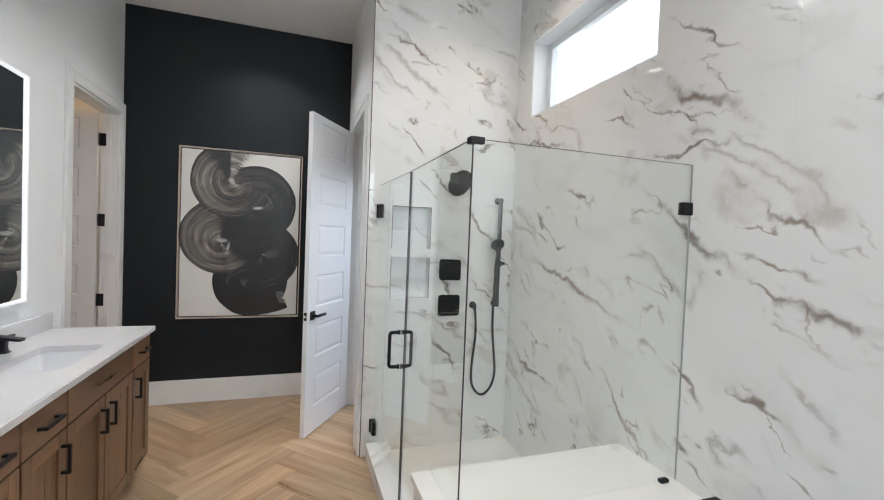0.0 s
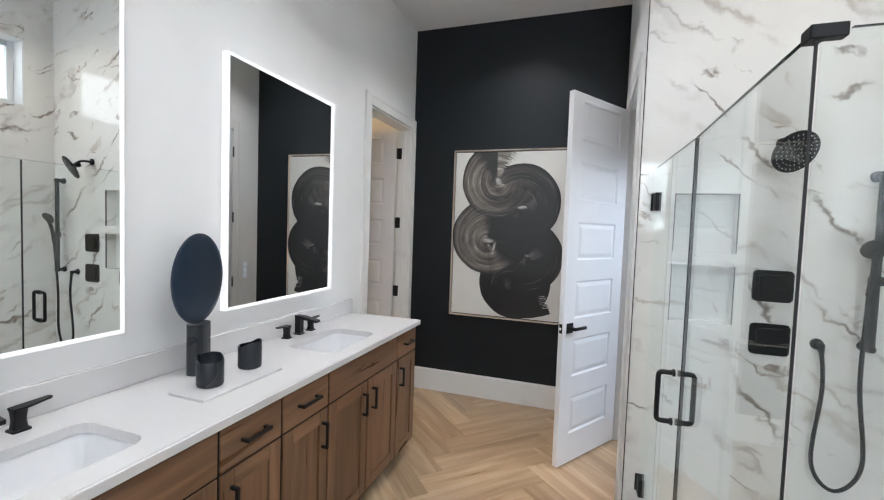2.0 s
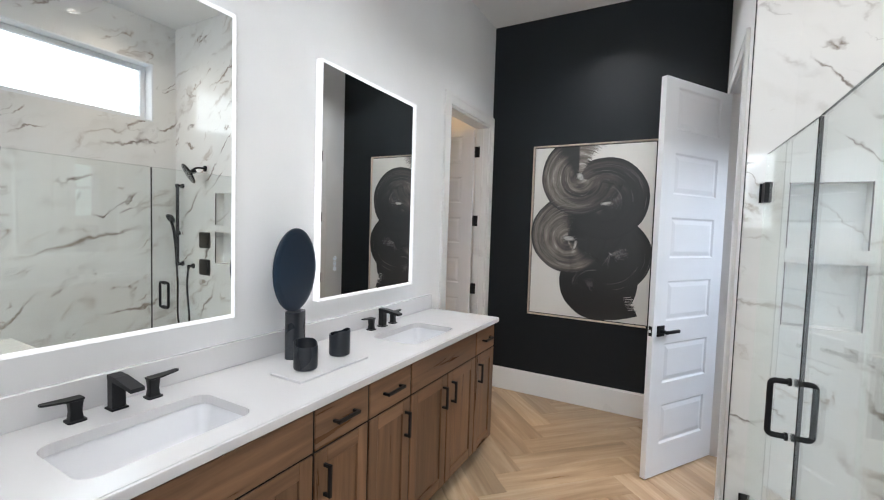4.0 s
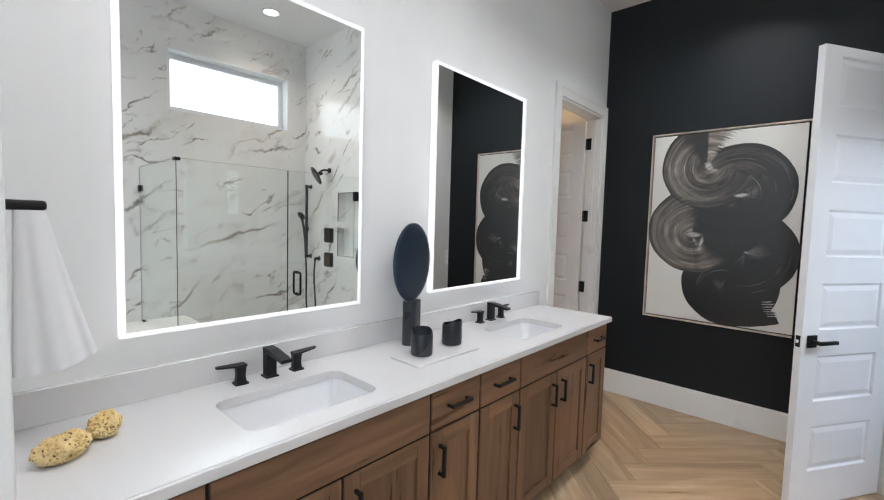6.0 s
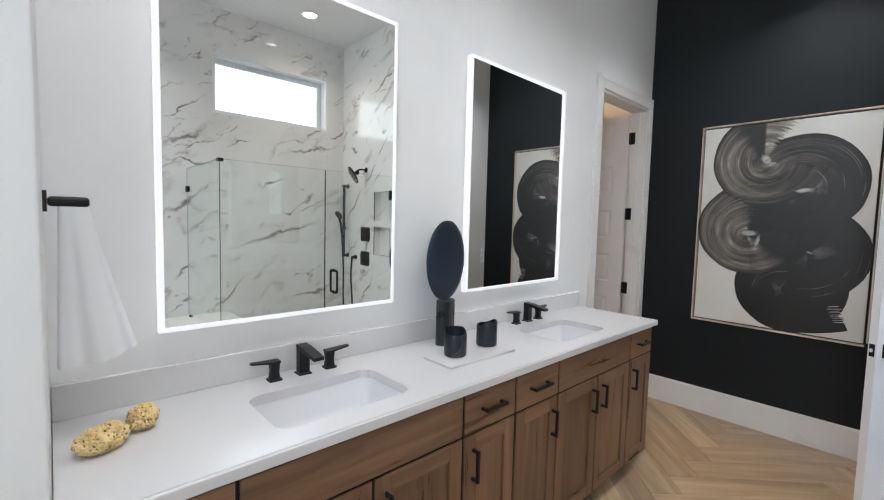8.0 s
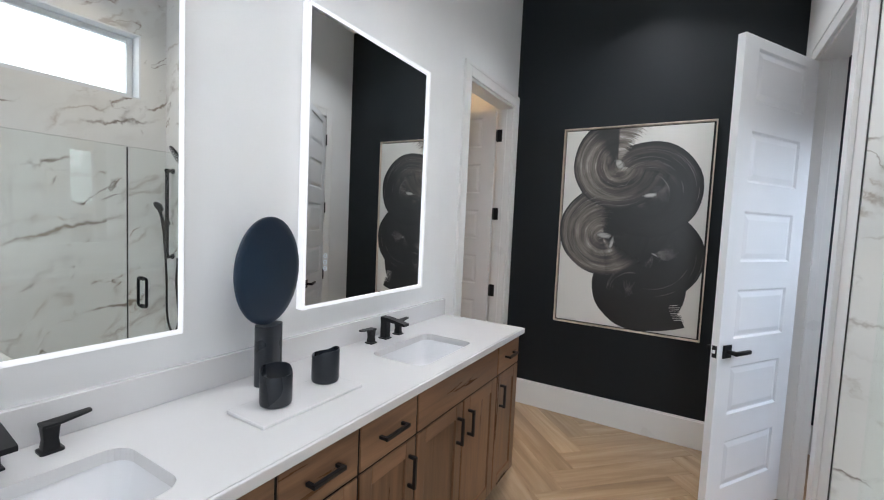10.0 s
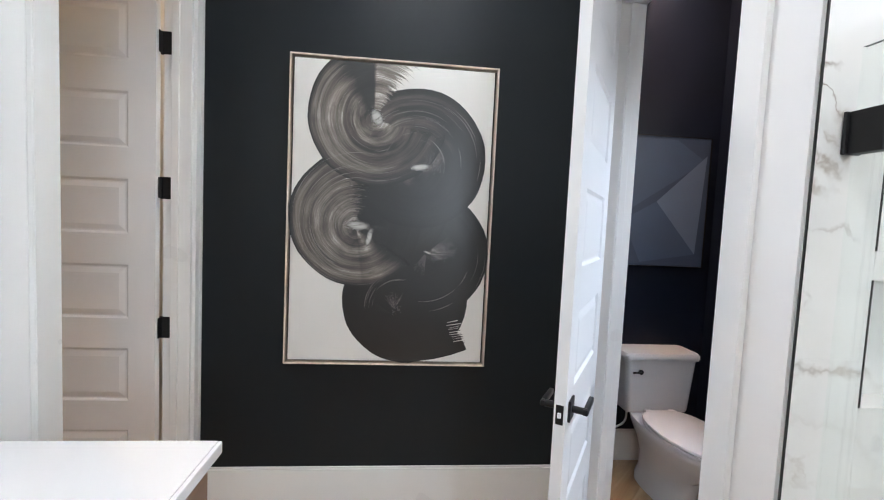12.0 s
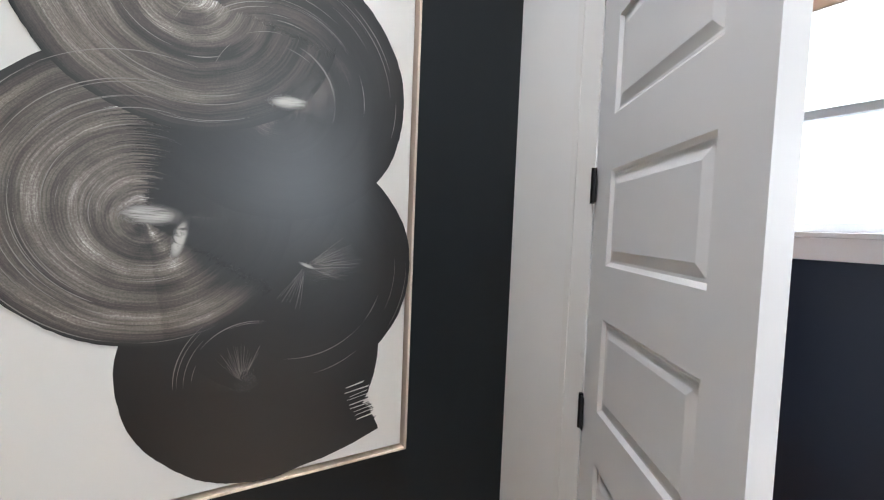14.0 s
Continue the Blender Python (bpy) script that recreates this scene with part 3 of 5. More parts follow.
for z in (0.272, 0.927, 1.572, 2.217):
    leaf = part("hinge_leaf", box(WALL_W - T - 0.002, WALL_W - T + 0.040, CL1 - 0.0215, CL1 - 0.0185, z - 0.05, z + 0.05, 0.001), MATTE_BLACK, closet_door, "black hinge leaf on the jamb")
    leaf.matrix_local = closet_door.matrix_basis.inverted()


# ---- vanity ----
FACE, CAB_TOP = -0.92, COUNTER_Z - 0.031


def pull(parent, centre, length, upright):
    """A square bar pull that stands off the front."""
    x, y, z = centre
    bm = bmesh.new()
    h = length / 2
    if upright:
        box(x + 0.022, x + 0.034, y - 0.0062, y + 0.0062, z - h, z + h, 0.0015, bm=bm)
        for s in (-1, 1):
            zc = z + s * (h - 0.006)
            box(x, x + 0.025, y - 0.005, y + 0.005, zc - 0.006, zc + 0.006, 0.001, bm=bm)
    else:
        box(x + 0.022, x + 0.034, y - h, y + h, z - 0.0062, z + 0.0062, 0.0015, bm=bm)
        for s in (-1, 1):
            yc = y + s * (h - 0.006)
            box(x, x + 0.025, yc - 0.006, yc + 0.006, z - 0.005, z + 0.005, 0.001, bm=bm)
    return part("pull_handle", bm, MATTE_BLACK, parent, "matte black bar pull")


def slab_front(parent, name, y0, y1, z0, z1, pull_len=0.0):
    ob = part(name, box(FACE - 0.019, FACE, y0, y1, z0, z1, 0.0025), CABINET_H, parent)
    if pull_len:
        pull(ob, (FACE, (y0 + y1) / 2, 0.793), pull_len, False)
    return ob


def shaker_door(parent, y0, y1, z0, z1, pull_y=None):
    w = 0.058
    ob = part("door", box(FACE - 0.017, FACE - 0.009, y0 + w - 0.004, y1 - w + 0.004, z0 + w - 0.004, z1 - w + 0.004), CABINET, parent)
    for ya, yb in ((y0, y0 + w), (y1 - w, y1)):
        part("stile", box(FACE - 0.019, FACE, ya, yb, z0, z1, 0.002), CABINET, ob)
    for za, zb in ((z0, z0 + w), (z1 - w, z1)):
        part("rail", box(FACE - 0.019, FACE, y0 + w + 0.0004, y1 - w - 0.0004, za, zb, 0.002), CABINET_H, ob)
    if pull_y is not None:
        pull(ob, (FACE, pull_y, 0.598), 0.118, True)
    return ob


def cabinet(y0, y1, doors, drawer_pull, label):
    ob = thing("vanity_cabinet", label, "cabinet", group="vanity cabinets in a row")
    bm = bmesh.new()
    e = 0.001
    box(WALL_W + 0.002, FACE - 0.021, y0 + e, y1 - e, 0.095, 0.113, bm=bm)
    box(WALL_W + 0.002, FACE - 0.021, y0 + e, y0 + 0.019, 0.1132, CAB_TOP - 0.001, bm=bm)
    box(WALL_W + 0.002, FACE - 0.021, y1 - 0.019, y1 - e, 0.1132, CAB_TOP - 0.001, bm=bm)
    box(WALL_W + 0.002, WALL_W + 0.01, y0 + 0.0192, y1 - 0.0192, 0.1132, CAB_TOP - 0.001, bm=bm)
    part("body", bm, CABINET, ob)
    # bars set in the gaps between fronts, coloured as the shade there
    bm = bmesh.new()
    g = 0.0055
    fr = (FACE - 0.0207, FACE - 0.005)
    for ya, yb in [(y0 + e, y0 + g - 0.0004), (y1 - g + 0.0004, y1 - e)] + [(b - g + 0.0004, b + g - 0.0004) for _, b, _ in doors[:-1]]:
        box(*fr, ya, yb, 0.102, CAB_TOP - 0.001, bm=bm)
    for za, zb in ((0.7085, 0.7165), (CAB_TOP - 0.0125, CAB_TOP - 0.0012)):
        box(*fr, y0 + g, y1 - g, za, zb, bm=bm)
    part("gap_shade_bars", bm, GAP_SHADE, ob)
    # the toe kick takes the same shade black
    part("toe_kick", box(WALL_W + 0.004, FACE - 0.075, y0 + e, y1 - e, 0.0, 0.0948), GAP_SHADE, ob, "dark recessed toe kick")
    slab_front(ob, "drawer_front", y0 + g, y1 - g, 0.717, CAB_TOP - 0.013, drawer_pull)
    for a, b, py in doors:
        shaker_door(ob, a + g, b - g, 0.10, 0.708, py)
    return ob


cabinet(0.702, 1.016, ((0.702, 1.016, 0.965),), 0.118, "brown stained wood vanity cabinet with drawer and door")
cabinet(1.016, 1.765, ((1.016, 1.39, 1.345), (1.39, 1.765, 1.435)), 0.0, "brown stained wood sink cabinet with two shaker doors")
cabinet(1.765, 2.06, ((1.765, 2.06, 1.815),), 0.118, "brown stained wood vanity cabinet with drawer and door")
cabinet(2.06, 2.37, ((2.06, 2.37, 2.325),), 0.128, "brown stained wood vanity cabinet with drawer and door")
cabinet(2.37, 3.10, ((2.37, 2.735, 2.685), (2.735, 3.10, 2.785)), 0.0, "brown stained wood sink cabinet with two shaker doors")
cabinet(3.10, 3.392, ((3.10, 3.392, 3.145),), 0.118, "brown stained wood end cabinet beside the black wall")

# continuous counter with two cut-outs
SINKS = (1.370, 2.735)
SX0, SX1, SINK_L = -1.272, -0.998, 0.45
counter = thing("counter_top", "white quartz vanity counter with two sink cut-outs", "counter")
bm = bmesh.new()
for y0, y1, yc in ((0.702, 2.05, SINKS[0]), (2.05, 3.42, SINKS[1])):
    cx = (SX0 + SX1) / 2
    hole = [(cx + a, yc + b) for a, b in rounded_rect(SX1 - SX0, SINK_L, 0.048, 6)]
    xa, xb = WALL_W + 0.001, -0.912
    rim = []
    for hx, hy in hole:
        dx, dy = hx - cx, hy - yc
        tx = ((xb - cx) / dx if dx > 0 else (xa - cx) / dx) if abs(dx) > 1e-9 else 1e9
        ty = ((y1 - yc) / dy if dy > 0 else (y0 - yc) / dy) if abs(dy) > 1e-9 else 1e9
        t = min(tx, ty)
        rim.append((cx + dx * t, yc + dy * t))
    # make the nearest rim points into true corners
    for corner in ((xa, y0), (xa, y1), (xb, y0), (xb, y1)):
        k = min(range(len(rim)), key=lambda i: (rim[i][0] - corner[0]) ** 2 + (rim[i][1] - corner[1]) ** 2)
        rim[k] = corner
    join(bm, ring_plate(rim, hole, 0.031), Matrix.Translation((0, 0, CAB_TOP)))
part("slab", bm, QUARTZ, counter)
part("front_edge", box(-0.9119, -0.900, 0.702, 3.42, CAB_TOP, COUNTER_Z, 0.0035, 3), QUARTZ, counter)
part("backsplash", box(WALL_W + 0.001, WALL_W + 0.021, 0.702, 3.42, COUNTER_Z + 0.0005, COUNTER_Z + 0.10, 0.0025), QUARTZ, counter, "low white quartz backsplash")


def sink(yc):
    ob = thing("sink", "white undermount rectangular ceramic basin", "sink", pose((SX0 + SX1) / 2, yc, CAB_TOP), "basins in the vanity")
    bm = bmesh.new()
    w, l = SX1 - SX0, SINK_L
    rings = []
    for grow, r, z in ((0.012, 0.058, -0.001), (0.004, 0.052, -0.002), (0.0, 0.050, -0.012), (-0.012, 0.035, -0.085), (-0.03, 0.035, -0.112), (-0.06, 0.03, -0.122), (-0.17, 0.012, -0.128)):
        ww, ll = max(w + 2 * grow, 0.05), max(l + 2 * grow, 0.05)
        rings.append([bm.verts.new((x, y, z)) for x, y in rounded_rect(ww, ll, min(r, ww / 2.2), 6)])
    n = len(rings[0])
    for a, b in zip(rings, rings[1:]):
        for k in range(n):
            bm.faces.new((a[k], a[(k + 1) % n], b[(k + 1) % n], b[k]))
    bm.faces.new(rings[-1])
    part("basin", bm, CERAMIC, ob, smooth=True)
    d = part("drain", lathe(((0.0, 0.004), (0.018, 0.004), (0.022, 0.001), (0.022, 0.0), (0.0, 0.0)), 24), MATTE_BLACK, ob, "black drain stopper")
    d.location = (0, 0, -0.128)
    return ob


for yc in SINKS:
    sink(yc)


def faucet(yc):
    """A widespread set: flat spout between two lever handles, on the deck behind the basin."""
    ob = thing("faucet", "matte black widespread faucet with two levers", "faucet", pose(-1.372, yc + 0.01, COUNTER_Z), "faucets on the vanity")
    bm = box(-0.024, 0.024, -0.024, 0.024, 0, 0.006, 0.002)
    box(-0.017, 0.017, -0.019, 0.019, 0.0062, 0.102, 0.003, bm=bm)
    part("spout_post", bm, MATTE_BLACK, ob)
    bm = bmesh.new()
    prof = ((-0.017, 0.094), (-0.017, 0.108), (0.03, 0.106), (0.125, 0.090), (0.125, 0.078), (0.03, 0.088))
    va = [bm.verts.new((x, -0.019, z)) for x, z in prof]
    vb = [bm.verts.new((x, 0.019, z)) for x, z in prof]
    bm.faces.new(va)
    bm.faces.new(vb[::-1])
    for k in range(len(prof)):
        j = (k + 1) % len(prof)
        bm.faces.new((va[k], vb[k], vb[j], va[j]))
    part("spout", bm, MATTE_BLACK, ob)
    for s in (-1, 1):
        bm = bmesh.new()
        rings = []
        for w, z in ((0.022, 0.0), (0.022, 0.005), (0.016, 0.007), (0.0135, 0.030), (0.0155, 0.054), (0.0165, 0.062)):
            rings.append([bm.verts.new((x, y, z)) for x, y in rounded_rect(2 * w, 2 * w * 1.05, w * 0.35, 3)])
        for a, b in zip(rings, rings[1:]):
            for k in range(len(a)):
                bm.faces.new((a[k], a[(k + 1) % len(a)], b[(k + 1) % len(a)], b[k]))
        bm.faces.new(rings[0][::-1])
        bm.faces.new(rings[-1])
        h = part("handle_post", bm, MATTE_BLACK, ob, smooth=True)
        h.location = (0, s * 0.105, 0)
        blade = [(0.0165, -s * 0.0175), (-0.0165, -s * 0.0175), (-0.0165, s * 0.018), (-0.0105, s * 0.074), (-0.007, s * 0.080), (0.007, s * 0.080), (0.0105, s * 0.074), (0.0165, s * 0.018)]
        bm = outline(blade, 0.006)
        for v in bm.verts:
            v.co.z += 0.0625 + (0.006 * max(0.0, s * v.co.y - 0.018) / 0.06)
        part("lever", bm, MATTE_BLACK, h, "flat tapered matte black lever")
    return ob


for yc in SINKS:
    faucet(yc)


# ---- lit mirrors ----
def lit_mirror(y0, y1, z0, z1, turn):
    ob = thing("lit_mirror", "rectangular wall mirror with glowing frosted LED edge", "mirror", group="mirrors over the vanity")
    back = WALL_W + 0.012
    part("mount", box(WALL_W + 0.001, back, y0 + 0.10, y1 - 0.10, z0 + 0.10, z1 - 0.10), MATTE_BLACK, ob)
    b = 0.014
    bm = bmesh.new()
    x1 = MIRROR_X
    box(back + 0.0005, x1, y0, y0 + b, z0, z1, bm=bm)
    box(back + 0.0005, x1, y1 - b, y1, z0, z1, bm=bm)
    box(back + 0.0005, x1, y0 + b, y1 - b, z0, z0 + b, bm=bm)
    box(back + 0.0005, x1, y0 + b, y1 - b, z1 - b, z1, bm=bm)
    part("led_border", bm, LED, ob, "glowing white frosted border")
    yc, hw = (y0 + y1) / 2, (y1 - y0) / 2 - b - 0.001
    pane = part("mirror_glass", box(-0.004, 0.0, -hw, hw, z0 + b + 0.0005, z1 - b - 0.0005), MIRROR, ob, "clear silvered mirror glass")
    pane.matrix_local = pose(x1 - 0.001 - hw * math.sin(radians(turn)), yc, 0, 0, 0, turn)
    return ob


def touch_switches():
    ob = thing("touch_switch", "three small lit ring icons on the mirror", "switch", pose(MIRROR_X - 0.0014, 2.372, 1.297))
    for z in (-0.0265, 0.0, 0.0265):
        bm = ring_plate([(0.0095 * math.cos(k * 0.2618), 0.0095 * math.sin(k * 0.2618)) for k in range(24)], [(0.0078 * math.cos(k * 0.2618), 0.0078 * math.sin(k * 0.2618)) for k in range(24)], 0.0005)
        box(-0.003, 0.003, -0.0007, 0.0007, 0, 0.0005, bm=bm)
        part("ring_icon", bm, ICON, ob).matrix_local = pose(0, 0, z, 90, 0, 90)
    return ob


m_one = lit_mirror(0.945, 1.805, 1.115, 2.29, 0.0)
m_two = lit_mirror(2.255, 3.105, 1.115, 2.29, 0.6)
touch_switches()


# ---- shower and tub ----
def tile(x0, x1, y0, y1, z0, z1, parent, mat=MARBLE):
    g = 0.0
    gx, gy = (g if x1 - x0 > 0.02 else 0), (g if y1 - y0 > 0.02 else 0)
    return part("tile", box(x0 + gx, x1 - gx, y0 + gy, y1 - gy, z0 + g, z1 - g, 0.0005, 1), mat, parent)


ROWS_Z = (0.0, 1.21, SWZ0, CEIL)
east_tiles = setting("wall_east_tile", box(WALL_E + 0.0105, WALL_E + 0.0118, SOUTH, SW0 - 0.001, 0, CEIL), TILE_JOINT, "large veined marble-look tiles round tub and shower")
for cols, zs in ((((2.985, SHOWER_N + 0.010), (2.43, 2.985), (SW0, 2.43), (1.25, SW0), (0.65, 1.25), (0.05, 0.65), (-0.55, 0.05), (SOUTH, -0.55)), ROWS_Z),):
    for y0, y1 in cols:
        for z0, z1 in zip(zs, zs[1:]):
            if z0 >= SWZ0 and y0 >= SW0 and y1 <= SW1 + 0.001:
                z0 = SWZ1
            tile(WALL_E, WALL_E + 0.010, y0, y1, z0, z1, east_tiles)
north_tiles = setting("wall_shower_tile", box(0.85, WALL_E, SHOWER_N + 0.0103, SHOWER_N + 0.0112, 0, CEIL), TILE_JOINT, "large veined marble-look tiles on the shower wall")
NX0, NX1 = 0.563, 0.842
NICHES = ((1.10, 1.39), (1.455, 1.75))
for x0, x1 in ((PART_X + 0.005, NX0), (NX1, WALL_E)):
    for z0, z1 in zip(ROWS_Z, ROWS_Z[1:]):
        tile(x0, x1, SHOWER_N, SHOWER_N + 0.010, z0, z1, north_tiles, MARBLE_NORTH)
for z0, z1 in ((0, 1.10), (1.39, 1.455), (1.75, SWZ0), (SWZ0, CEIL)):
    tile(NX0, NX1, SHOWER_N, SHOWER_N + 0.010, z0, z1, north_tiles, MARBLE_NORTH)
for z0, z1 in NICHES:
    ob = part("niche", box(NX0, NX1, SHOWER_N + 0.080, SHOWER_N + 0.088, z0, z1), MARBLE_NORTH, north_tiles)
    bm = bmesh.new()
    for a in ((NX0 - 0.008, NX0, z0 - 0.008, z1 + 0.008), (NX1, NX1 + 0.008, z0 - 0.008, z1 + 0.008), (NX0, NX1, z0 - 0.008, z0), (NX0, NX1, z1, z1 + 0.008)):
        box(a[0], a[1], SHOWER_N + 0.0104, SHOWER_N + 0.088, a[2], a[3], bm=bm)
    part("niche_lining", bm, MARBLE_NORTH, north_tiles)
    bm = bmesh.new()
    for a in ((NX0 - 0.002, NX0 + 0.002, z0, z1), (NX1 - 0.002, NX1 + 0.002, z0, z1)):
        box(a[0], a[1], SHOWER_N - 0.0015, SHOWER_N + 0.006, a[2], a[3], bm=bm)
    part("niche_edge", bm, TRIM_METAL, north_tiles, "dark metal niche edge")

# shower window reveal and frame
def high_window():
    ob = setting("window_1", box(WALL_E + 0.002, EO, SW0 - 0.0005, SW0 + 0.012, SWZ0, SWZ1), VINYL, "high wide fixed window with white frame")
    bm = bmesh.new()
    box(WALL_E + 0.002, EO, SW1 - 0.012, SW1 + 0.0005, SWZ0, SWZ1, bm=bm)
    box(WALL_E + 0.002, EO, SW0 + 0.0125, SW1 - 0.0125, SWZ0 - 0.0005, SWZ0 + 0.012, bm=bm)
    box(WALL_E + 0.002, EO, SW0 + 0.0125, SW1 - 0.0125, SWZ1 - 0.012, SWZ1 + 0.0005, bm=bm)
    part("window_reveal", bm, VINYL, ob)
    f, xa, xb = 0.045, WALL_E + 0.115, WALL_E + 0.16
    ya, yb, za, zb = SW0 + 0.013, SW1 - 0.013, SWZ0 + 0.013, SWZ1 - 0.013
    bm = bmesh.new()
    box(xa, xb, ya, ya + f, za, zb, 0.004, bm=bm)
    box(xa, xb, yb - f, yb, za, zb, 0.004, bm=bm)
    box(xa, xb, ya + f, yb - f, za, za + f, 0.004, bm=bm)
    box(xa, xb, ya + f, yb - f, zb - f, zb, 0.004, bm=bm)
    part("window_frame", bm, VINYL, ob)
    p = part("pane", box(xa + 0.016, xa + 0.022, ya + f - 0.005, yb - f + 0.005, za + f - 0.005, zb - f + 0.005), PANE, ob)
    p.visible_shadow = False
    return ob


high_window()


def tub_window():
    xa, xb, za, zb, f = VX0 + 0.001, VX1 - 0.001, VZ0 + 0.001, VZ1 - 0.001, 0.045
    ya, yb = SOUTH - 0.085, SOUTH - 0.045
    bm = box(xa, xa + f, ya, yb, za, zb, 0.004)
    box(xb - f, xb, ya, yb, za, zb, 0.004, bm=bm)
    box(xa + f, xb - f, ya, yb, za, za + f, 0.004, bm=bm)
    box(xa + f, xb - f, ya, yb, zb - f, zb, 0.004, bm=bm)
    ob = setting("window_3", bm, VINYL, "white framed window over the tub end")
    p = part("pane", box(xa + f - 0.004, xb - f + 0.004, ya + 0.017, ya + 0.023, za + f - 0.004, zb - f + 0.004), PANE, ob)
    p.visible_shadow = False
    return ob


tub_window()

# tub deck that runs on under the glass as a bench
DX0, DY1 = 0.418, 1.965
deck = tagged(thing("tub_deck", "cream stone tub deck that ends as a shower bench", "tub deck"), kind="structure")
bm = bmesh.new()
tcx, tcy, tw, tl = 0.965, 0.58, 0.80, 1.62
hole = [(tcx + a, tcy + b) for a, b in rounded_rect(tw, tl, 0.16, 8)]
rim = []
for hx, hy in hole:
    dx, dy = hx - tcx, hy - tcy
    tx = ((WALL_E - 0.001 - tcx) / dx if dx > 0 else (DX0 - tcx) / dx) if abs(dx) > 1e-9 else 1e9
    ty = ((1.50 - tcy) / dy if dy > 0 else (-0.34 - tcy) / dy) if abs(dy) > 1e-9 else 1e9
    t = min(tx, ty)
    rim.append((tcx + dx * t, tcy + dy * t))
for corner in ((DX0, -0.34), (DX0, 1.50), (WALL_E - 0.001, -0.34), (WALL_E - 0.001, 1.50)):
    k = min(range(len(rim)), key=lambda i: (rim[i][0] - corner[0]) ** 2 + (rim[i][1] - corner[1]) ** 2)
    rim[k] = corner
join(bm, ring_plate(rim, hole, 0.03), Matrix.Translation((0, 0, DECK_Z - 0.03)))
box(DX0, WALL_E - 0.001, 1.50, DY1, DECK_Z - 0.03, DECK_Z, bm=bm)
box(DX0, WALL_E - 0.001, SOUTH + 0.002, -0.34, DECK_Z - 0.03, DECK_Z, bm=bm)
part("deck_top", bm, DECKSTONE, deck)
bm = bmesh.new()
for y0, y1 in ((SOUTH + 0.002, -0.55), (-0.55, 0.05), (0.05, 0.65), (0.65, 1.25), (1.25, DY1 - 0.02)):
    t_ = part("tile", box(DX0 + 0.012, DX0 + 0.024, y0 + 0.001, y1 - 0.001, 0.0, DECK_Z - 0.031, 0.001, 1), MARBLE, deck)
part("tile", box(DX0 + 0.012, WALL_E - 0.001, DY1 - 0.020, DY1 - 0.008, 0.0, DECK_Z - 0.031, 0.001, 1), MARBLE, deck)
bm.free()


def bathtub():
    ob = thing("bathtub", "white drop-in bathtub set in the stone deck", "bathtub", pose(tcx, tcy, DECK_Z))
    bm = bmesh.new()
    rings = []
    for grow, r, z in ((0.035, 0.18, 0.0), (0.035, 0.18, 0.012), (0.03, 0.18, 0.018), (-0.015, 0.16, 0.018), (-0.03, 0.15, 0.006), (-0.06, 0.15, -0.20), (-0.10, 0.14, -0.36), (-0.15, 0.12, -0.42), (-0.30, 0.06, -0.43)):
        rings.append([bm.verts.new((x, y, z)) for x, y in rounded_rect(tw + 2 * grow, tl + 2 * grow, r, 8)])
    n = len(rings[0])
    for a, b in zip(rings, rings[1:]):
        for k in range(n):
            bm.faces.new((a[k], a[(k + 1) % n], b[(k + 1) % n], b[k]))
    bm.faces.new(rings[-1])
    part("basin", bm, CERAMIC, ob, smooth=True)
    return ob


bathtub()


def tub_filler():
    ob = thing("tub_filler", "matte black deck-mounted tub spout with handles", "faucet", pose(1.40, 1.245, DECK_Z + 0.0185))
    bm = box(-0.024, 0.024, -0.024, 0.024, 0, 0.10, 0.004)
    box(-0.165, 0.024, -0.022, 0.022, 0.084, 0.104, 0.004, bm=bm)
    part("spout", bm, MATTE_BLACK, ob)
    for s in (-0.13, 0.13):
        bm = box(-0.019, 0.019, -0.019, 0.019, 0, 0.055, 0.004)
        h = part("handle_post", bm, MATTE_BLACK, ob)
        h.location = (0, s, 0)
        part("lever", box(-0.085, 0.018, -0.017, 0.017, 0.0555, 0.066, 0.003), MATTE_BLACK, h)
    return ob


tub_filler()

# shower tray and curb
setting("shower_floor", box(0.585, WALL_E, DY1 - 0.006, SHOWER_N, -0.003, 0.022), DECKSTONE, "cream stone shower floor")
curb = setting("shower_curb", box(0.43, 0.584, DY1 - 0.006, SHOWER_N, 0, 0.095, 0.002), MARBLE, "low marble curb under the shower door")

GT = 1.880  # top of the glass


def glass_panel(name, label, corners, bottom):
    x0, x1, y0, y1 = corners
    ob = thing(name, label, "glass panel")
    p = part("pane", box(x0, x1, y0, y1, bottom, GT, 0.001, 1), GLASS, ob)
    return ob


DOOR_Y = 2.463
fixed = glass_panel("shower_screen", "clear frameless fixed glass panel on the bench", (GLASS_X - 0.005, GLASS_X + 0.005, RETURN_Y + 0.006, DY1 + 0.004), DECK_Z + 0.004)
part("pane", box(GLASS_X - 0.005, GLASS_X + 0.005, DY1 + 0.0045, DOOR_Y - 0.003, 0.099, GT, 0.001, 1), GLASS, fixed)
part("seal", box(GLASS_X - 0.0062, GLASS_X + 0.0062, DOOR_Y - 0.0020, DOOR_Y + 0.0025, 0.10, GT - 0.002), GRIP, fixed, "black edge seal")
part("seal", box(GLASS_X - 0.0020, GLASS_X + 0.0022, RETURN_Y - 0.0020, RETURN_Y + 0.0022, DECK_Z + 0.004, GT - 0.002), GRIP, fixed, "black corner seal")
bm = box(GLASS_X - 0.013, GLASS_X + 0.012, RETURN_Y - 0.011, RETURN_Y + 0.026, GT - 0.016, GT + 0.007, 0.002)
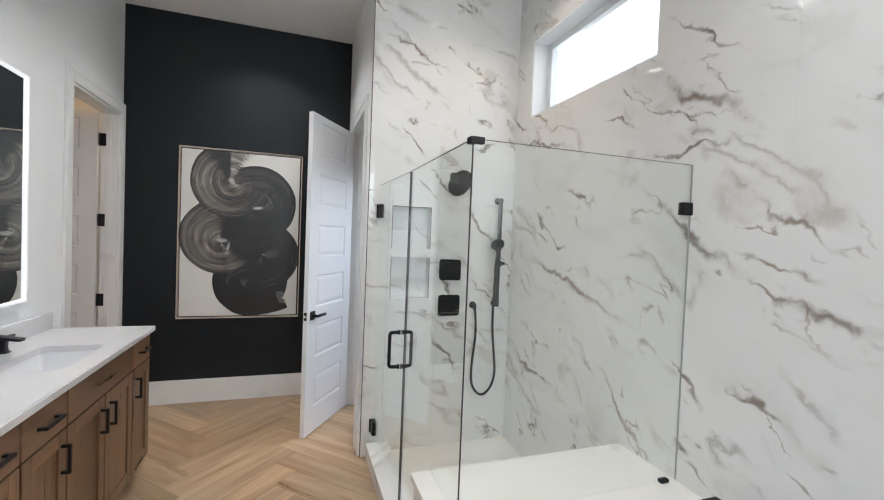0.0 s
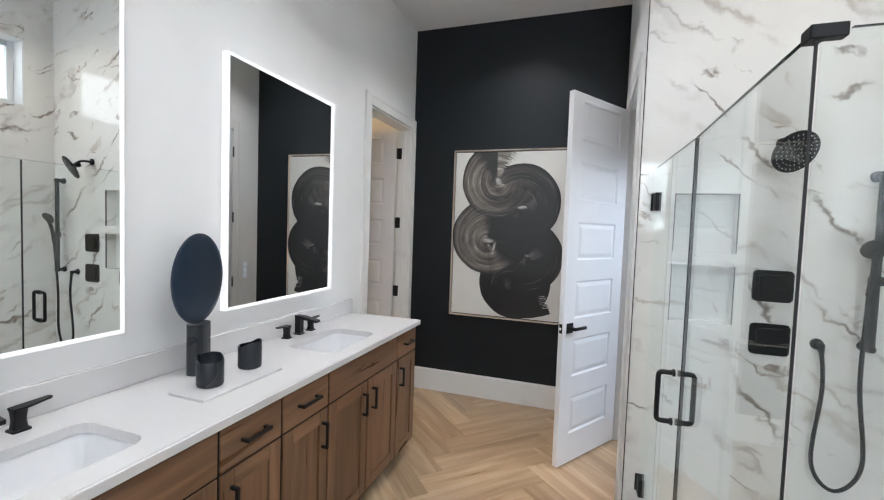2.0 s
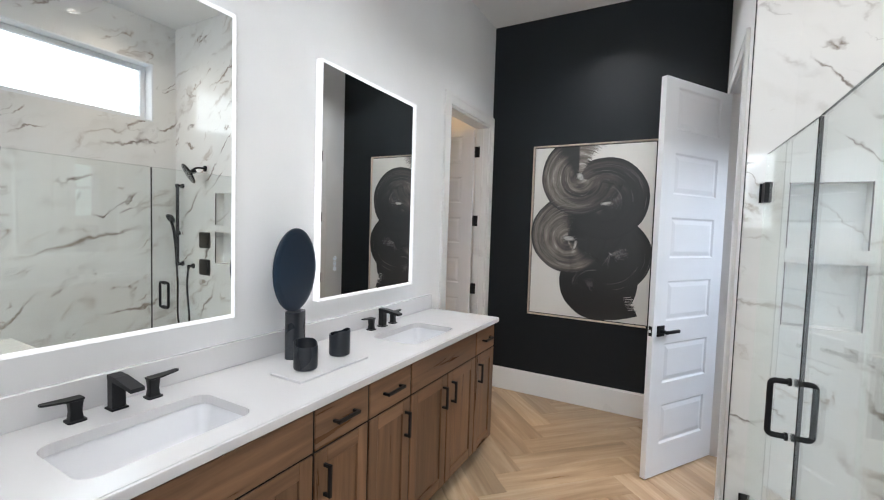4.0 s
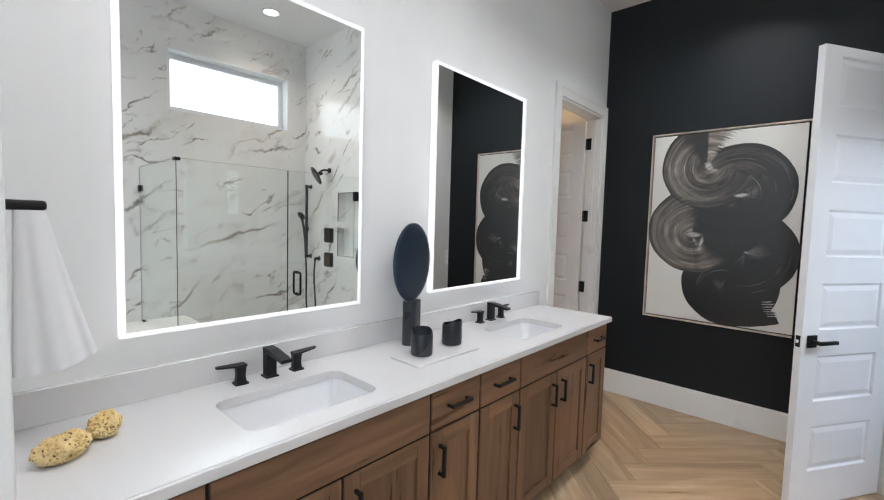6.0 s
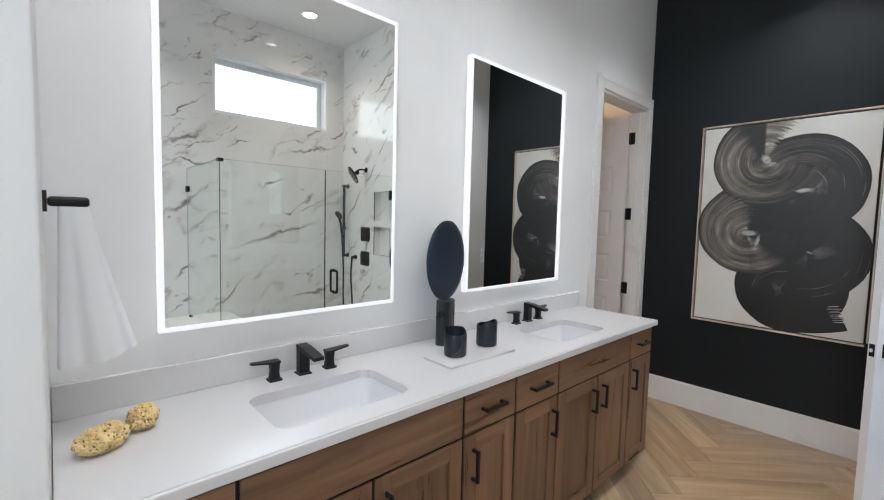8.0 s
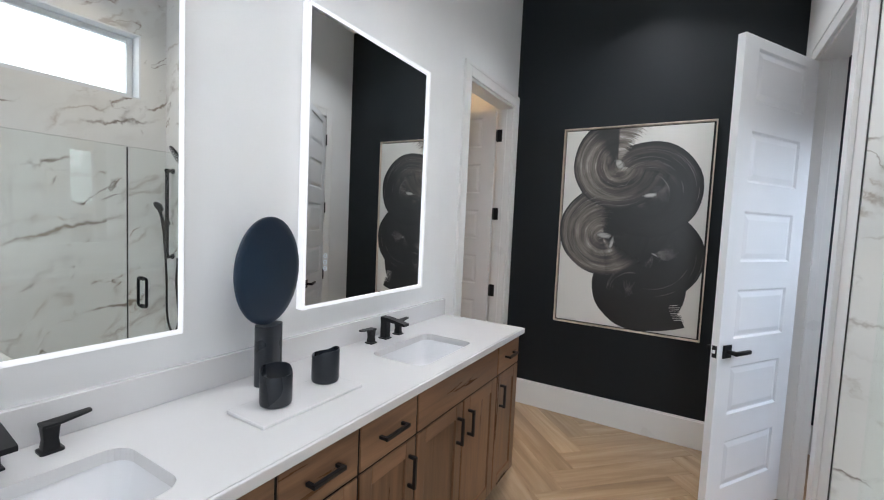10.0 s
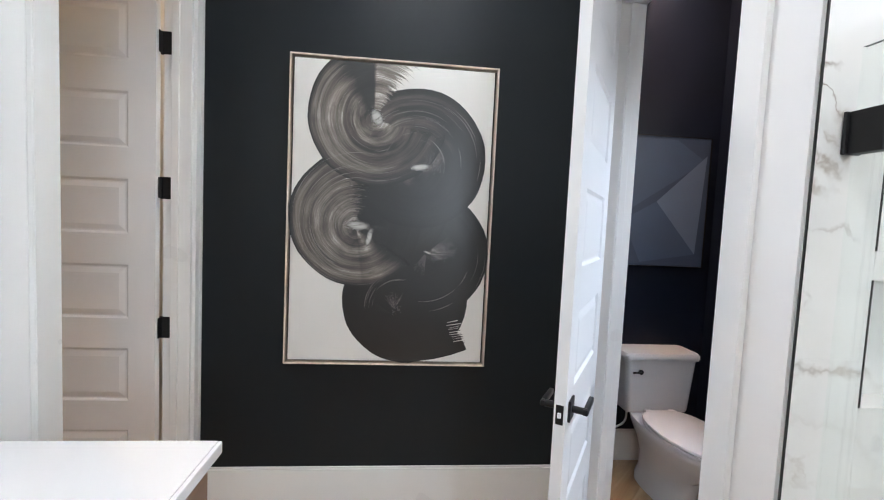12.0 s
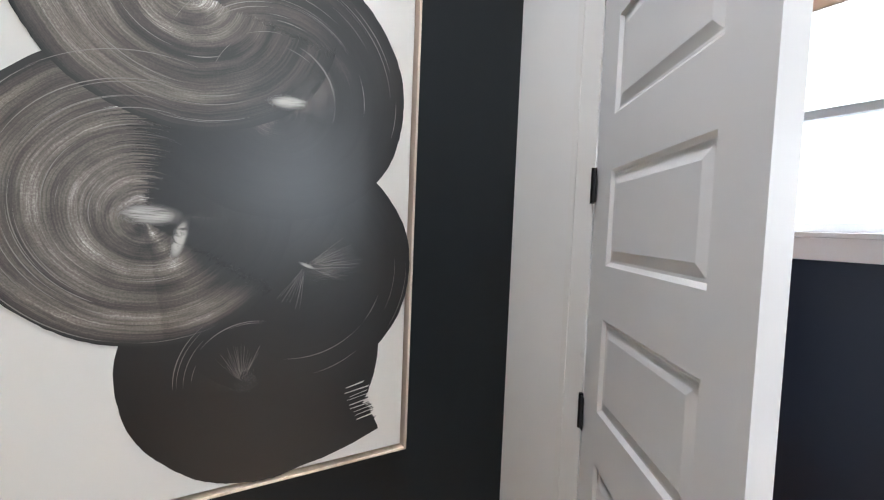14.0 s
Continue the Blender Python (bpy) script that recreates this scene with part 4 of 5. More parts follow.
box(GLASS_X - 0.0125, GLASS_X + 0.040, RETURN_Y - 0.0115, RETURN_Y + 0.0110, GT - 0.0155, GT + 0.0075, 0.002, bm=bm)
part("corner_clamp", bm, MATTE_BLACK, fixed, "matte black corner clamp")
ret = glass_panel("shower_return", "clear frameless return glass between shower and tub", (GLASS_X + 0.007, WALL_E - 0.004, RETURN_Y - 0.005, RETURN_Y + 0.005), DECK_Z + 0.004)
part("wall_clamp", box(WALL_E - 0.052, WALL_E - 0.001, RETURN_Y - 0.014, RETURN_Y + 0.014, 1.672, 1.724, 0.002), MATTE_BLACK, ret, "square black wall clamp")
part("deck_clamp", box(WALL_E - 0.085, WALL_E - 0.045, RETURN_Y - 0.011, RETURN_Y + 0.011, DECK_Z + 0.0005, DECK_Z + 0.016, 0.002), MATTE_BLACK, ret, "small black deck clamp")

sdoor = thing("shower_door", "clear frameless glass shower door with black handle", "shower door")
part("pane", box(GLASS_X - 0.005, GLASS_X + 0.005, DOOR_Y + 0.006, SHOWER_N - 0.010, 0.11, GT, 0.001, 1), GLASS, sdoor)
for z in (1.703, 0.218):
    bm = box(GLASS_X - 0.014, GLASS_X + 0.014, SHOWER_N - 0.074, SHOWER_N - 0.008, z - 0.045, z + 0.045, 0.002)
    box(GLASS_X - 0.022, GLASS_X + 0.022, SHOWER_N - 0.0075, SHOWER_N - 0.0005, z - 0.045, z + 0.045, 0.0015, bm=bm)
    part("glass_hinge", bm, MATTE_BLACK, sdoor, "matte black glass hinge")
for s in (-1, 1):
    x0, x1 = GLASS_X + s * 0.006, GLASS_X + s * 0.062
    pts = rounded_path(((x0, 2.550, 0.820), (x1, 2.550, 0.820), (x1, 2.550, 1.010), (x0, 2.550, 1.010)), 0.018)
    bm = tube(pts, 0.0095, 14)
    for z in (0.820, 1.010):
        w = lathe(((0.0, 0), (0.014, 0), (0.014, 0.008), (0.0, 0.008)), 18, "X")
        join(bm, w, Matrix.Translation((x0 if s > 0 else x0 - 0.008, 2.550, z)))
    part("pull_handle", bm, MATTE_BLACK, sdoor, "matte black loop handle", True)
sdoor.matrix_basis = Matrix.Translation((GLASS_X, DOOR_Y, 0)) @ Matrix.Rotation(radians(2.3), 4, "Z") @ Matrix.Translation((-GLASS_X, -DOOR_Y, 0))


# polished edges and the wall joint of the glass
part("glass_edge", box(GLASS_X - 0.004, GLASS_X + 0.004, RETURN_Y + 0.036, DOOR_Y - 0.004, GT + 0.0002, GT + 0.0012), GLASS_EDGE, fixed)
part("glass_edge", box(GLASS_X + 0.048, WALL_E - 0.006, RETURN_Y - 0.004, RETURN_Y + 0.004, GT + 0.0002, GT + 0.0012), GLASS_EDGE, ret)
part("wall_joint", box(WALL_E - 0.0038, WALL_E - 0.0005, RETURN_Y - 0.003, RETURN_Y + 0.003, DECK_Z + 0.004, GT), JOINT_GREY, ret, "thin grey silicone joint")
part("glass_edge", box(GLASS_X - 0.004, GLASS_X + 0.004, DOOR_Y + 0.008, SHOWER_N - 0.012, GT + 0.0002, GT + 0.0010), GLASS_EDGE, sdoor)


# shower fittings
def shower_head():
    ob = thing("rain_shower", "round matte black rain head on a short arm", "shower head")
    part("flange", lathe(((0.0, 0), (0.028, 0), (0.028, 0.008), (0.012, 0.014), (0.0, 0.014)), 24, "Y"), MATTE_BLACK, ob, smooth=True).location = (1.0, SHOWER_N - 0.0005, 1.985)
    part("arm", tube(rounded_path(((1.0, SHOWER_N - 0.005, 1.985), (1.0, SHOWER_N - 0.085, 1.985), (1.0, SHOWER_N - 0.150, 1.935)), 0.03), 0.0095), MATTE_BLACK, ob, smooth=True)
    bm = lathe(((0.0, 0.078), (0.014, 0.075), (0.022, 0.062), (0.021, 0.050), (0.015, 0.042), (0.018, 0.036), (0.03, 0.026), (0.086, 0.016), (0.096, 0.010), (0.096, 0.002), (0.092, 0.0), (0.0, 0.0)), 40)
    head = part("head", bm, MATTE_BLACK, ob, smooth=True)
    head.matrix_local = look((1.0, SHOWER_N - 0.185, 1.905), (0.72, SHOWER_N - 0.185 + 0.80, 1.905 + 0.50)) @ pose(0, 0, -0.02, 180)
    bm = bmesh.new()
    for ring, n in ((0.02, 8), (0.04, 14), (0.06, 20), (0.08, 26)):
        for i in range(n):
            a = 2 * math.pi * i / n
            join(bm, lathe(((0.0026, 0.0), (0.0020, -0.002), (0.0, -0.002)), 6), Matrix.Translation((ring * math.cos(a), ring * math.sin(a), -0.0002)))
    part("nozzles", bm, VINYL, head, "rings of small pale nozzles")
    return ob


shower_head()


def valve(z):
    ob = thing("shower_valve", "matte black square shower control plate", "shower valve", pose(1.0, SHOWER_N - 0.0005, z, 90), "shower controls")
    part("plate", outline(rounded_rect(0.165, 0.152, 0.022), 0.009), MATTE_BLACK, ob)
    p = part("knob", outline(rounded_rect(0.118, 0.108, 0.018), 0.012), MATTE_BLACK, ob)
    p.location = (0, 0, 0.0092)
    return ob


for z in (1.308, 1.05):
    valve(z)


def slide_bar():
    ob = thing("slide_bar", "matte black slide rail with hand shower and hose", "hand shower")
    x, y = 1.360, SHOWER_N - 0.055
    part("rail", tube(((x, y, 1.045), (x, y, 1.845)), 0.0155, 16), MATTE_BLACK, ob, smooth=True)
    for z in (1.062, 1.828):
        bm = lathe(((0.0, 0), (0.024, 0), (0.024, 0.012), (0.014, 0.018), (0.014, 0.072), (0.0, 0.074)), 20, "Y")
        part("rail_post", bm, MATTE_BLACK, ob, smooth=True).location = (x, SHOWER_N - 0.0005, z)
    bm = box(x - 0.022, x + 0.022, y - 0.024, y + 0.020, 1.345, 1.385, 0.006)
    box(x + 0.0225, x + 0.050, y - 0.012, y + 0.012, 1.353, 1.377, 0.005, bm=bm)
    part("slider", bm, MATTE_BLACK, ob)
    part("wand", tube(rounded_path(((x - 0.045, y - 0.050, 1.30), (x - 0.035, y - 0.055, 1.40), (x - 0.055, y - 0.095, 1.495)), 0.03), 0.013), MATTE_BLACK, ob, smooth=True)
    head = part("spray_head", lathe(((0.0, 0.034), (0.016, 0.032), (0.044, 0.014), (0.050, 0.006), (0.048, 0.0), (0.0, 0.0)), 28), MATTE_BLACK, ob, smooth=True)
    head.matrix_local = look((x - 0.06, y - 0.11, 1.497), (x - 0.02, y + 0.30, 1.78)) @ pose(0, 0, -0.01, 180)
    pts = []
    ends = (Vector((x - 0.045, y - 0.050, 1.30)), Vector((1.188, SHOWER_N - 0.05, 1.04)))
    ctrl = [ends[0], Vector((x - 0.035, y - 0.02, 0.9)), Vector((x + 0.01, y + 0.01, 0.52)), Vector((1.278, y + 0.01, 0.385)), Vector((1.184, y + 0.01, 0.50)), Vector((1.200, y + 0.0, 0.85)), ends[1]]
    ext = [ctrl[0] * 2 - ctrl[1]] + ctrl + [ctrl[-1] * 2 - ctrl[-2]]
    for i in range(1, len(ext) - 2):
        p0, p1, p2, p3 = ext[i - 1:i + 3]
        for k in range(10):
            s = k / 10
            pts.append(0.5 * (2 * p1 + (p2 - p0) * s + (2 * p0 - 5 * p1 + 4 * p2 - p3) * s * s + (3 * p1 - p0 - 3 * p2 + p3) * s ** 3))
    pts.append(ends[1])
    part("hose", tube(pts, 0.0088, 10), MATTE_BLACK, ob, smooth=True)
    bm = lathe(((0.0, 0), (0.026, 0), (0.026, 0.008), (0.013, 0.012), (0.013, 0.05), (0.0, 0.052)), 20, "Y")
    join(bm, tube(((0, -0.05, 0.012), (0, -0.05, -0.03)), 0.012, 14))
    part("hose_elbow", bm, MATTE_BLACK, ob, smooth=True).location = (1.188, SHOWER_N - 0.0005, 1.05)
    return ob


slide_bar()


# ---- painting on the black wall ----
def stroke_material(name, seed, tone, hub, ragged, gain=1.0):
    """Brushed ink in the stroke's own run: u along the sweep, v from the pivot (0) to the outer bristles (1).
    tone and hub give how thin the ink lies along u; ragged gives the dry lengths at both ends."""
    m = material(name, (0.01, 0.01, 0.011), 0.40)
    bsdf = m.node_tree.nodes["Principled BSDF"]
    bsdf.inputs["Specular IOR Level"].default_value = 0.78
    uv = node(m, "ShaderNodeTexCoord").outputs["UV"]
    sep = node(m, "ShaderNodeSeparateXYZ")
    link(m, uv, sep.inputs[0])
    u, v = sep.outputs["X"], sep.outputs["Y"]

    def calc(op, a, b, clamp=False):
        n = node(m, "ShaderNodeMath")
        n.operation, n.use_clamp = op, clamp
        for k, q in ((0, a), (1, b)):
            if isinstance(q, (int, float)):
                n.inputs[k].default_value = q
            else:
                link(m, q, n.inputs[k])
        return n.outputs[0]

    def run(su, sv, detail, rough_, distort, off):
        mp = node(m, "ShaderNodeMapping")
        mp.inputs["Scale"].default_value = (su, sv, 1)
        mp.inputs["Location"].default_value = (seed * 3.7 + off, seed * 1.9, off)
        link(m, uv, mp.inputs["Vector"])
        return noise_tex(m, mp.outputs[0], 1.0, detail, rough_, distort)

    def levels(value, stops):
        return ramp(m, value, [(p, (q, q, q)) for p, q in stops])

    fine = run(3.4, 84, 5, 0.72, 0.35, 0.0)
    bands = run(2.4, 7, 3, 0.55, 0.9, 4.0)
    blot = run(7, 5, 4, 0.6, 0.4, 9.0)
    grit = noise_tex(m, coords(m), 240, 2)
    thin = levels(u, tone)
    thin = calc("MULTIPLY", thin, levels(bands, ((0.32, 0.62), (0.5, 1.0), (0.68, 1.38))))
    thin = calc("MULTIPLY", thin, levels(blot, ((0.3, 0.72), (0.7, 1.18))))
    thin = calc("MULTIPLY", thin, levels(v, ((0.0, 1.0), (0.90, 1.0), (0.97, 0.40), (1.0, 0.12))))
    centre = calc("MULTIPLY", levels(u, hub), levels(v, ((0.0, 1.0), (0.14, 0.85), (0.30, 0.25), (0.48, 0.0))))
    centre = calc("MULTIPLY", centre, levels(bands, ((0.36, 0.5), (0.6, 1.1))))
    thin = calc("MULTIPLY", thin, levels(v, ((0.0, 0.15), (0.16, 0.45), (0.34, 1.0), (1.0, 1.0))))
    thin = calc("ADD", thin, centre, True)
    marks = calc("MULTIPLY", calc("SUBTRACT", fine, 0.48), calc("MULTIPLY", calc("ADD", thin, 0.045), 1.35 * gain))
    thin = calc("ADD", thin, marks, True)
    thin = calc("MULTIPLY", thin, levels(grit, ((0.35, 0.86), (0.65, 1.08))), True)
    base(m, ramp(m, thin, ((0.0, (0.0046, 0.0048, 0.0060)), (0.22, (0.0165, 0.016, 0.0165)), (0.42, (0.080, 0.067, 0.057)), (0.66, (0.185, 0.160, 0.138)), (0.85, (0.35, 0.320, 0.288)), (1.0, (0.62, 0.60, 0.56)))))
    rough(m, fine, 0.30, 0.40)
    bump(m, fine, 0.22, 0.0008)
    # dry ends: bristle after bristle leaves the canvas
    start, end, length = ragged
    cover = 1.0
    if start:
        cover = calc("DIVIDE", u, start)
    if end:
        cover = calc("MULTIPLY", cover, calc("DIVIDE", calc("SUBTRACT", length, u), end, True)) if start else calc("DIVIDE", calc("SUBTRACT", length, u), end)
    if start or end:
        comb = run(1.0, 95, 4, 0.75, 0.1, 2.0)
        shown = calc("SUBTRACT", calc("MULTIPLY", cover, 1.15), levels(comb, ((0.30, 0.0), (0.70, 1.0))))
        link(m, fade_ramp(m, shown, -0.02, 0.14), bsdf.inputs["Alpha"])
    return m


def fade_ramp(m, value, lo, hi):
    n = node(m, "ShaderNodeMapRange")
    n.interpolation_type = "SMOOTHSTEP"
    n.inputs["From Min"].default_value, n.inputs["From Max"].default_value = lo, hi
    link(m, value, n.inputs["Value"])
    return n.outputs["Result"]


def bristle_reach(lobe, deg):
    """How far the outer bristles stand from the pivot in one direction."""
    (hx, hz), (cx, cz), r = lobe[:3]
    dx, dz = math.cos(radians(deg)), math.sin(radians(deg))
    px, pz = hx - cx, hz - cz
    b = px * dx + pz * dz
    return -b + math.sqrt(max(b * b - (px * px + pz * pz - r * r), 0.0))


def sweep(lobe, a0, a1, seed, top):
    """A wide brush turned about its pivot from a0 to a1 degrees, a thin sheet in x and z about the pivot."""
    rng = random.Random(seed)
    bm = bmesh.new()
    uvs = bm.loops.layers.uv.new("run")
    ph = [rng.uniform(0, 6.28) for _ in range(3)]
    n, k = max(12, int(abs(a1 - a0) / 2.5)), 8
    grid = []
    for i in range(n + 1):
        deg = a0 + (a1 - a0) * i / n
        a = radians(deg)
        far = bristle_reach(lobe, deg) + 0.0022 * (math.sin(3 * a + ph[0]) + 0.6 * math.sin(8 * a + ph[1])) + rng.uniform(-0.0010, 0.0010)
        grid.append([bm.verts.new((far * q / k * math.cos(a), 0, far * q / k * math.sin(a))) for q in range(k + 1)])
    for i in range(n):
        for q in range(k):
            f = bm.faces.new((grid[i][q], grid[i + 1][q], grid[i + 1][q + 1], grid[i][q + 1]))
            for lp, (ui, vq) in zip(f.loops, ((i, q), (i + 1, q), (i + 1, q + 1), (i, q + 1))):
                lp[uvs].uv = (abs(a1 - a0) * ui / n / 360, vq / k)
    bmesh.ops.bisect_plane(bm, geom=bm.verts[:] + bm.edges[:] + bm.faces[:], plane_co=(0, 0, top - lobe[0][1]), plane_no=(0, 0, 1), clear_outer=True)
    return bm


def big_painting():
    ob = thing("painting", "large abstract canvas of looping black brushstrokes, pale oak frame", "painting", pose(-0.532, WALL_N - 0.0005, 1.494))
    W, H, D = 0.500, 0.745, 0.046
    f = 0.008
    for x0, x1, z0, z1, nm in ((-W, -W + f, -H, H, "frame_side"), (W - f, W, -H, H, "frame_side"), (-W + f, W - f, -H, -H + f, "frame_rail"), (-W + f, W - f, H - f, H, "frame_rail")):
        part(nm, box(x0, x1, -D, 0, z0, z1, 0.001, 1), PALE_OAK, ob, "thin pale oak floater frame")
    part("frame_back", box(-W + f, W - f, -0.008, 0, -H + f, H - f), GRIP, ob, "black back board")
    g = 0.013
    cw, ch = W - f - g, H - f - g
    part("canvas", box(-cw, cw, -0.0425, -0.009, -ch, ch, 0.002), CANVAS, ob, "white primed canvas")
    ox, oz, top = -0.532, 1.494, 2.217
    # pivot, outer circle, radius
    A = ((-0.630, 1.950), (-0.610, 1.972), 0.336)
    B = ((-0.435, 1.722), (-0.415, 1.777), 0.337)
    L = ((-0.700, 1.424), (-0.688, 1.476), 0.333)
    R = ((-0.352, 1.315), (-0.372, 1.312), 0.328)
    E = ((-0.500, 1.010), (-0.445, 1.075), 0.310)
    dark = ((0.0, 0.012), (1.0, 0.012))
    M_E = stroke_material("ink_black", 1, dark, ((0.0, 0.0), (0.30, 0.06), (0.42, 0.40), (0.50, 0.0)), (0, 0, 1))
    # dark ink, its tone lifted a little to hold the reflected haze mid-canvas
    M_R = stroke_material("ink_dark_hazed", 2, ((0.0, 0.08), (0.4, 0.04), (0.7, 0.08), (1.0, 0.10)), ((0.0, 0.25), (0.05, 0.0), (0.92, 0.0), (1.0, 0.30)), (0, 0, 1))
    M_B = stroke_material("ink_mid", 3, ((0.0, 0.42), (0.14, 0.46), (0.30, 0.30), (0.42, 0.20), (0.55, 0.10), (1.0, 0.06)), ((0.0, 0.20), (0.32, 0.25), (0.44, 0.80), (0.56, 0.35), (0.70, 0.10), (0.95, 0.75)), (0.12, 0, 1), 1.1)
    M_L = stroke_material("ink_brown", 4, ((0.0, 0.34), (0.14, 0.44), (0.28, 0.56), (0.46, 0.58), (0.60, 0.50), (0.60, 0.40), (0.66, 0.58), (0.745, 0.10)), ((0.0, 0.45), (0.08, 0.75), (0.16, 0.70), (0.30, 0.30), (0.45, 0.15), (0.60, 0.20), (0.66, 0.85), (0.74, 0.4)), (0.16, 0.16, 0.757), 1.25)
    M_A = stroke_material("ink_pale", 5, ((0.0, 0.62), (0.125, 0.64), (0.137, 0.10), (0.20, 0.16), (0.26, 0.55), (0.40, 0.66), (0.52, 0.54), (0.66, 0.38), (0.80, 0.28)), ((0.0, 0.5), (0.13, 0.35), (0.2, 0.1), (0.34, 0.20), (0.62, 0.35), (0.80, 0.80)), (0.10, 0.22, 0.86), 1.3)
    layers = ((E, 0, 360, M_E), (R, 20, -340, M_R), (((-0.500, 1.540), (-0.500, 1.540), 0.25), 0, 360, M_R),
              (((-0.560, 1.850), (-0.560, 1.850), 0.245), 0, 360, M_R), (((-0.640, 1.440), (-0.640, 1.440), 0.250), 0, 360, M_R),
              (B, 195, -165, M_B), (L, 62, 334, M_L), (A, 44, 354, M_A))
    tail = outline([(x + 0.30, z - 0.92) for x, z in ((-0.560, 0.790), (-0.480, 0.772), (-0.380, 0.772), (-0.290, 0.784), (-0.205, 0.806), (-0.128, 0.834), (-0.131, 0.846), (-0.160, 0.905), (-0.185, 0.925), (-0.235, 0.955), (-0.270, 1.000), (-0.45, 1.050))], 0.0003)
    part("brushstroke", tail, M_TAIL, ob).matrix_local = pose(-0.30 - ox, -0.04262, 0.92 - oz, 90)
    for i, (lobe, a0, a1, mat) in enumerate(layers):
        s = part("brushstroke", sweep(lobe, a0, a1, i, top), mat, ob)
        s.location = (lobe[0][0] - ox, -0.0431 - 0.0004 * i, lobe[0][1] - oz)
    # dry end of the last stroke: separate bristle marks
    rng = random.Random(11)
    bm = bmesh.new()
    for i in range(40):
        s = i / 39
        za, xa = 0.985 - 0.150 * s, -0.275
        x1 = -0.205 + 0.080 * s + rng.uniform(-0.020, 0.006)
        z1 = 1.005 - 0.150 * s
        h = rng.uniform(0.0022, 0.0052)
        v = [bm.verts.new((x - ox, -0.0437, z - oz)) for x, z in ((xa, za - h / 2), (x1, z1 - h / 2), (x1, z1 + h / 2 * 0.5), (xa, za + h / 2))]
        bm.faces.new(v)
    tagged(part("dry_brush", bm, M_TAIL, ob), kind="stuff")
    # bare canvas between the last bristles of the tail
    for i in range(9):
        z = 0.972 - 0.012 * i + rng.uniform(-0.002, 0.002)
        x0, x1 = -0.238 + rng.uniform(-0.008, 0.010) + 0.004 * i, -0.175 + 0.006 * i + rng.uniform(-0.012, 0.006)
        w = rng.uniform(0.0012, 0.0030)
        b2 = bmesh.new()
        b2.faces.new([b2.verts.new((x - ox, -0.0482, q - oz)) for x, q in ((x0, z - w * 0.4), (x1, z + 0.012 - w), (x1 + 0.004, z + 0.012 + w), (x0, z + w * 0.4))])
        part("bare_streak", b2, CANVAS, ob)
    # fans of thin scratches that open from two of the hubs
    for hx, hz, a0, a1, reach, count in ((-0.352, 1.320, -22, 38, 0.15, 34), (-0.352, 1.320, -130, -95, 0.12, 10), (-0.500, 1.030, 60, 130, 0.10, 22)):
        b2 = bmesh.new()
        for i in range(count):
            a = radians(a0 + (a1 - a0) * i / (count - 1) + rng.uniform(-2, 2))
            r0, r1 = reach * rng.uniform(0.08, 0.35), reach * rng.uniform(0.5, 1.0)
            w = rng.uniform(0.0002, 0.0006)
            d, s = Vector((math.cos(a), 0, math.sin(a))), Vector((-math.sin(a), 0, math.cos(a)))
            b2.faces.new([b2.verts.new(q) for q in (d * r0 - s * w, d * r1 - s * w * 0.3, d * r1 + s * w * 0.3, d * r0 + s * w)])
        tagged(part("scratch_fan", b2, M_SCRATCH, ob), kind="stuff").location = (hx - ox, -0.0459, hz - oz)
    # long arcs left by single bristles
    for lobe, v_lo, v_hi, a0, a1, count in ((B, 0.3, 0.97, -20, 150, 22), (L, 0.3, 0.97, 70, 300, 34), (A, 0.3, 0.97, 110, 300, 26), (R, 0.7, 0.97, -110, 20, 5), (E, 0.35, 0.62, 60, 170, 7)):
        b2 = bmesh.new()
        for _ in range(count):
            v = rng.uniform(v_lo, v_hi)
            s0 = rng.uniform(a0, a1 - 25)
            s1 = min(a1, s0 + rng.uniform(15, 70))
            w = rng.uniform(0.0003, 0.0011)
            n = 16
            inner, outer = [], []
            for k in range(n + 1):
                deg = s0 + (s1 - s0) * k / n
                a, r = radians(deg), bristle_reach(lobe, deg) * v
                ww = w * math.sin(math.pi * (k + 0.3) / (n + 0.6))
                inner.append(b2.verts.new(((r - ww) * math.cos(a), 0, (r - ww) * math.sin(a))))
                outer.append(b2.verts.new(((r + ww) * math.cos(a), 0, (r + ww) * math.sin(a))))
            for k in range(n):
                b2.faces.new((inner[k], inner[k + 1], outer[k + 1], outer[k]))
        bmesh.ops.bisect_plane(b2, geom=b2.verts[:] + b2.edges[:] + b2.faces[:], plane_co=(0, 0, top - 0.001 - lobe[0][1]), plane_no=(0, 0, 1), clear_outer=True)
        tagged(part("bristle_arc", b2, M_SCRATCH, ob), kind="stuff").location = (lobe[0][0] - ox, -0.0464, lobe[0][1] - oz)
    # gaps and rubbed patches where the canvas shows through, soft at the rim
    for n, (x, z, w, h, rot, mat) in enumerate((
            (-0.345, 1.322, 0.060, 0.014, 22, M_GAP), (-0.275, 1.318, 0.200, 0.110, -12, M_RUB),
            (-0.400, 1.738, 0.125, 0.042, -6, M_GAP), (-0.335, 1.765, 0.130, 0.150, -30, M_RUB),
            (-0.695, 1.440, 0.150, 0.058, 2, M_GAP), (-0.636, 1.385, 0.036, 0.120, 14, M_GAP),
            (-0.618, 1.962, 0.070, 0.110, -30, M_GAP), (-0.490, 1.030, 0.060, 0.080, 30, M_RUB))):
        b2 = bmesh.new()
        b2.faces.new([b2.verts.new((math.cos(2 * math.pi * k / 28), 0, math.sin(2 * math.pi * k / 28))) for k in range(28)])
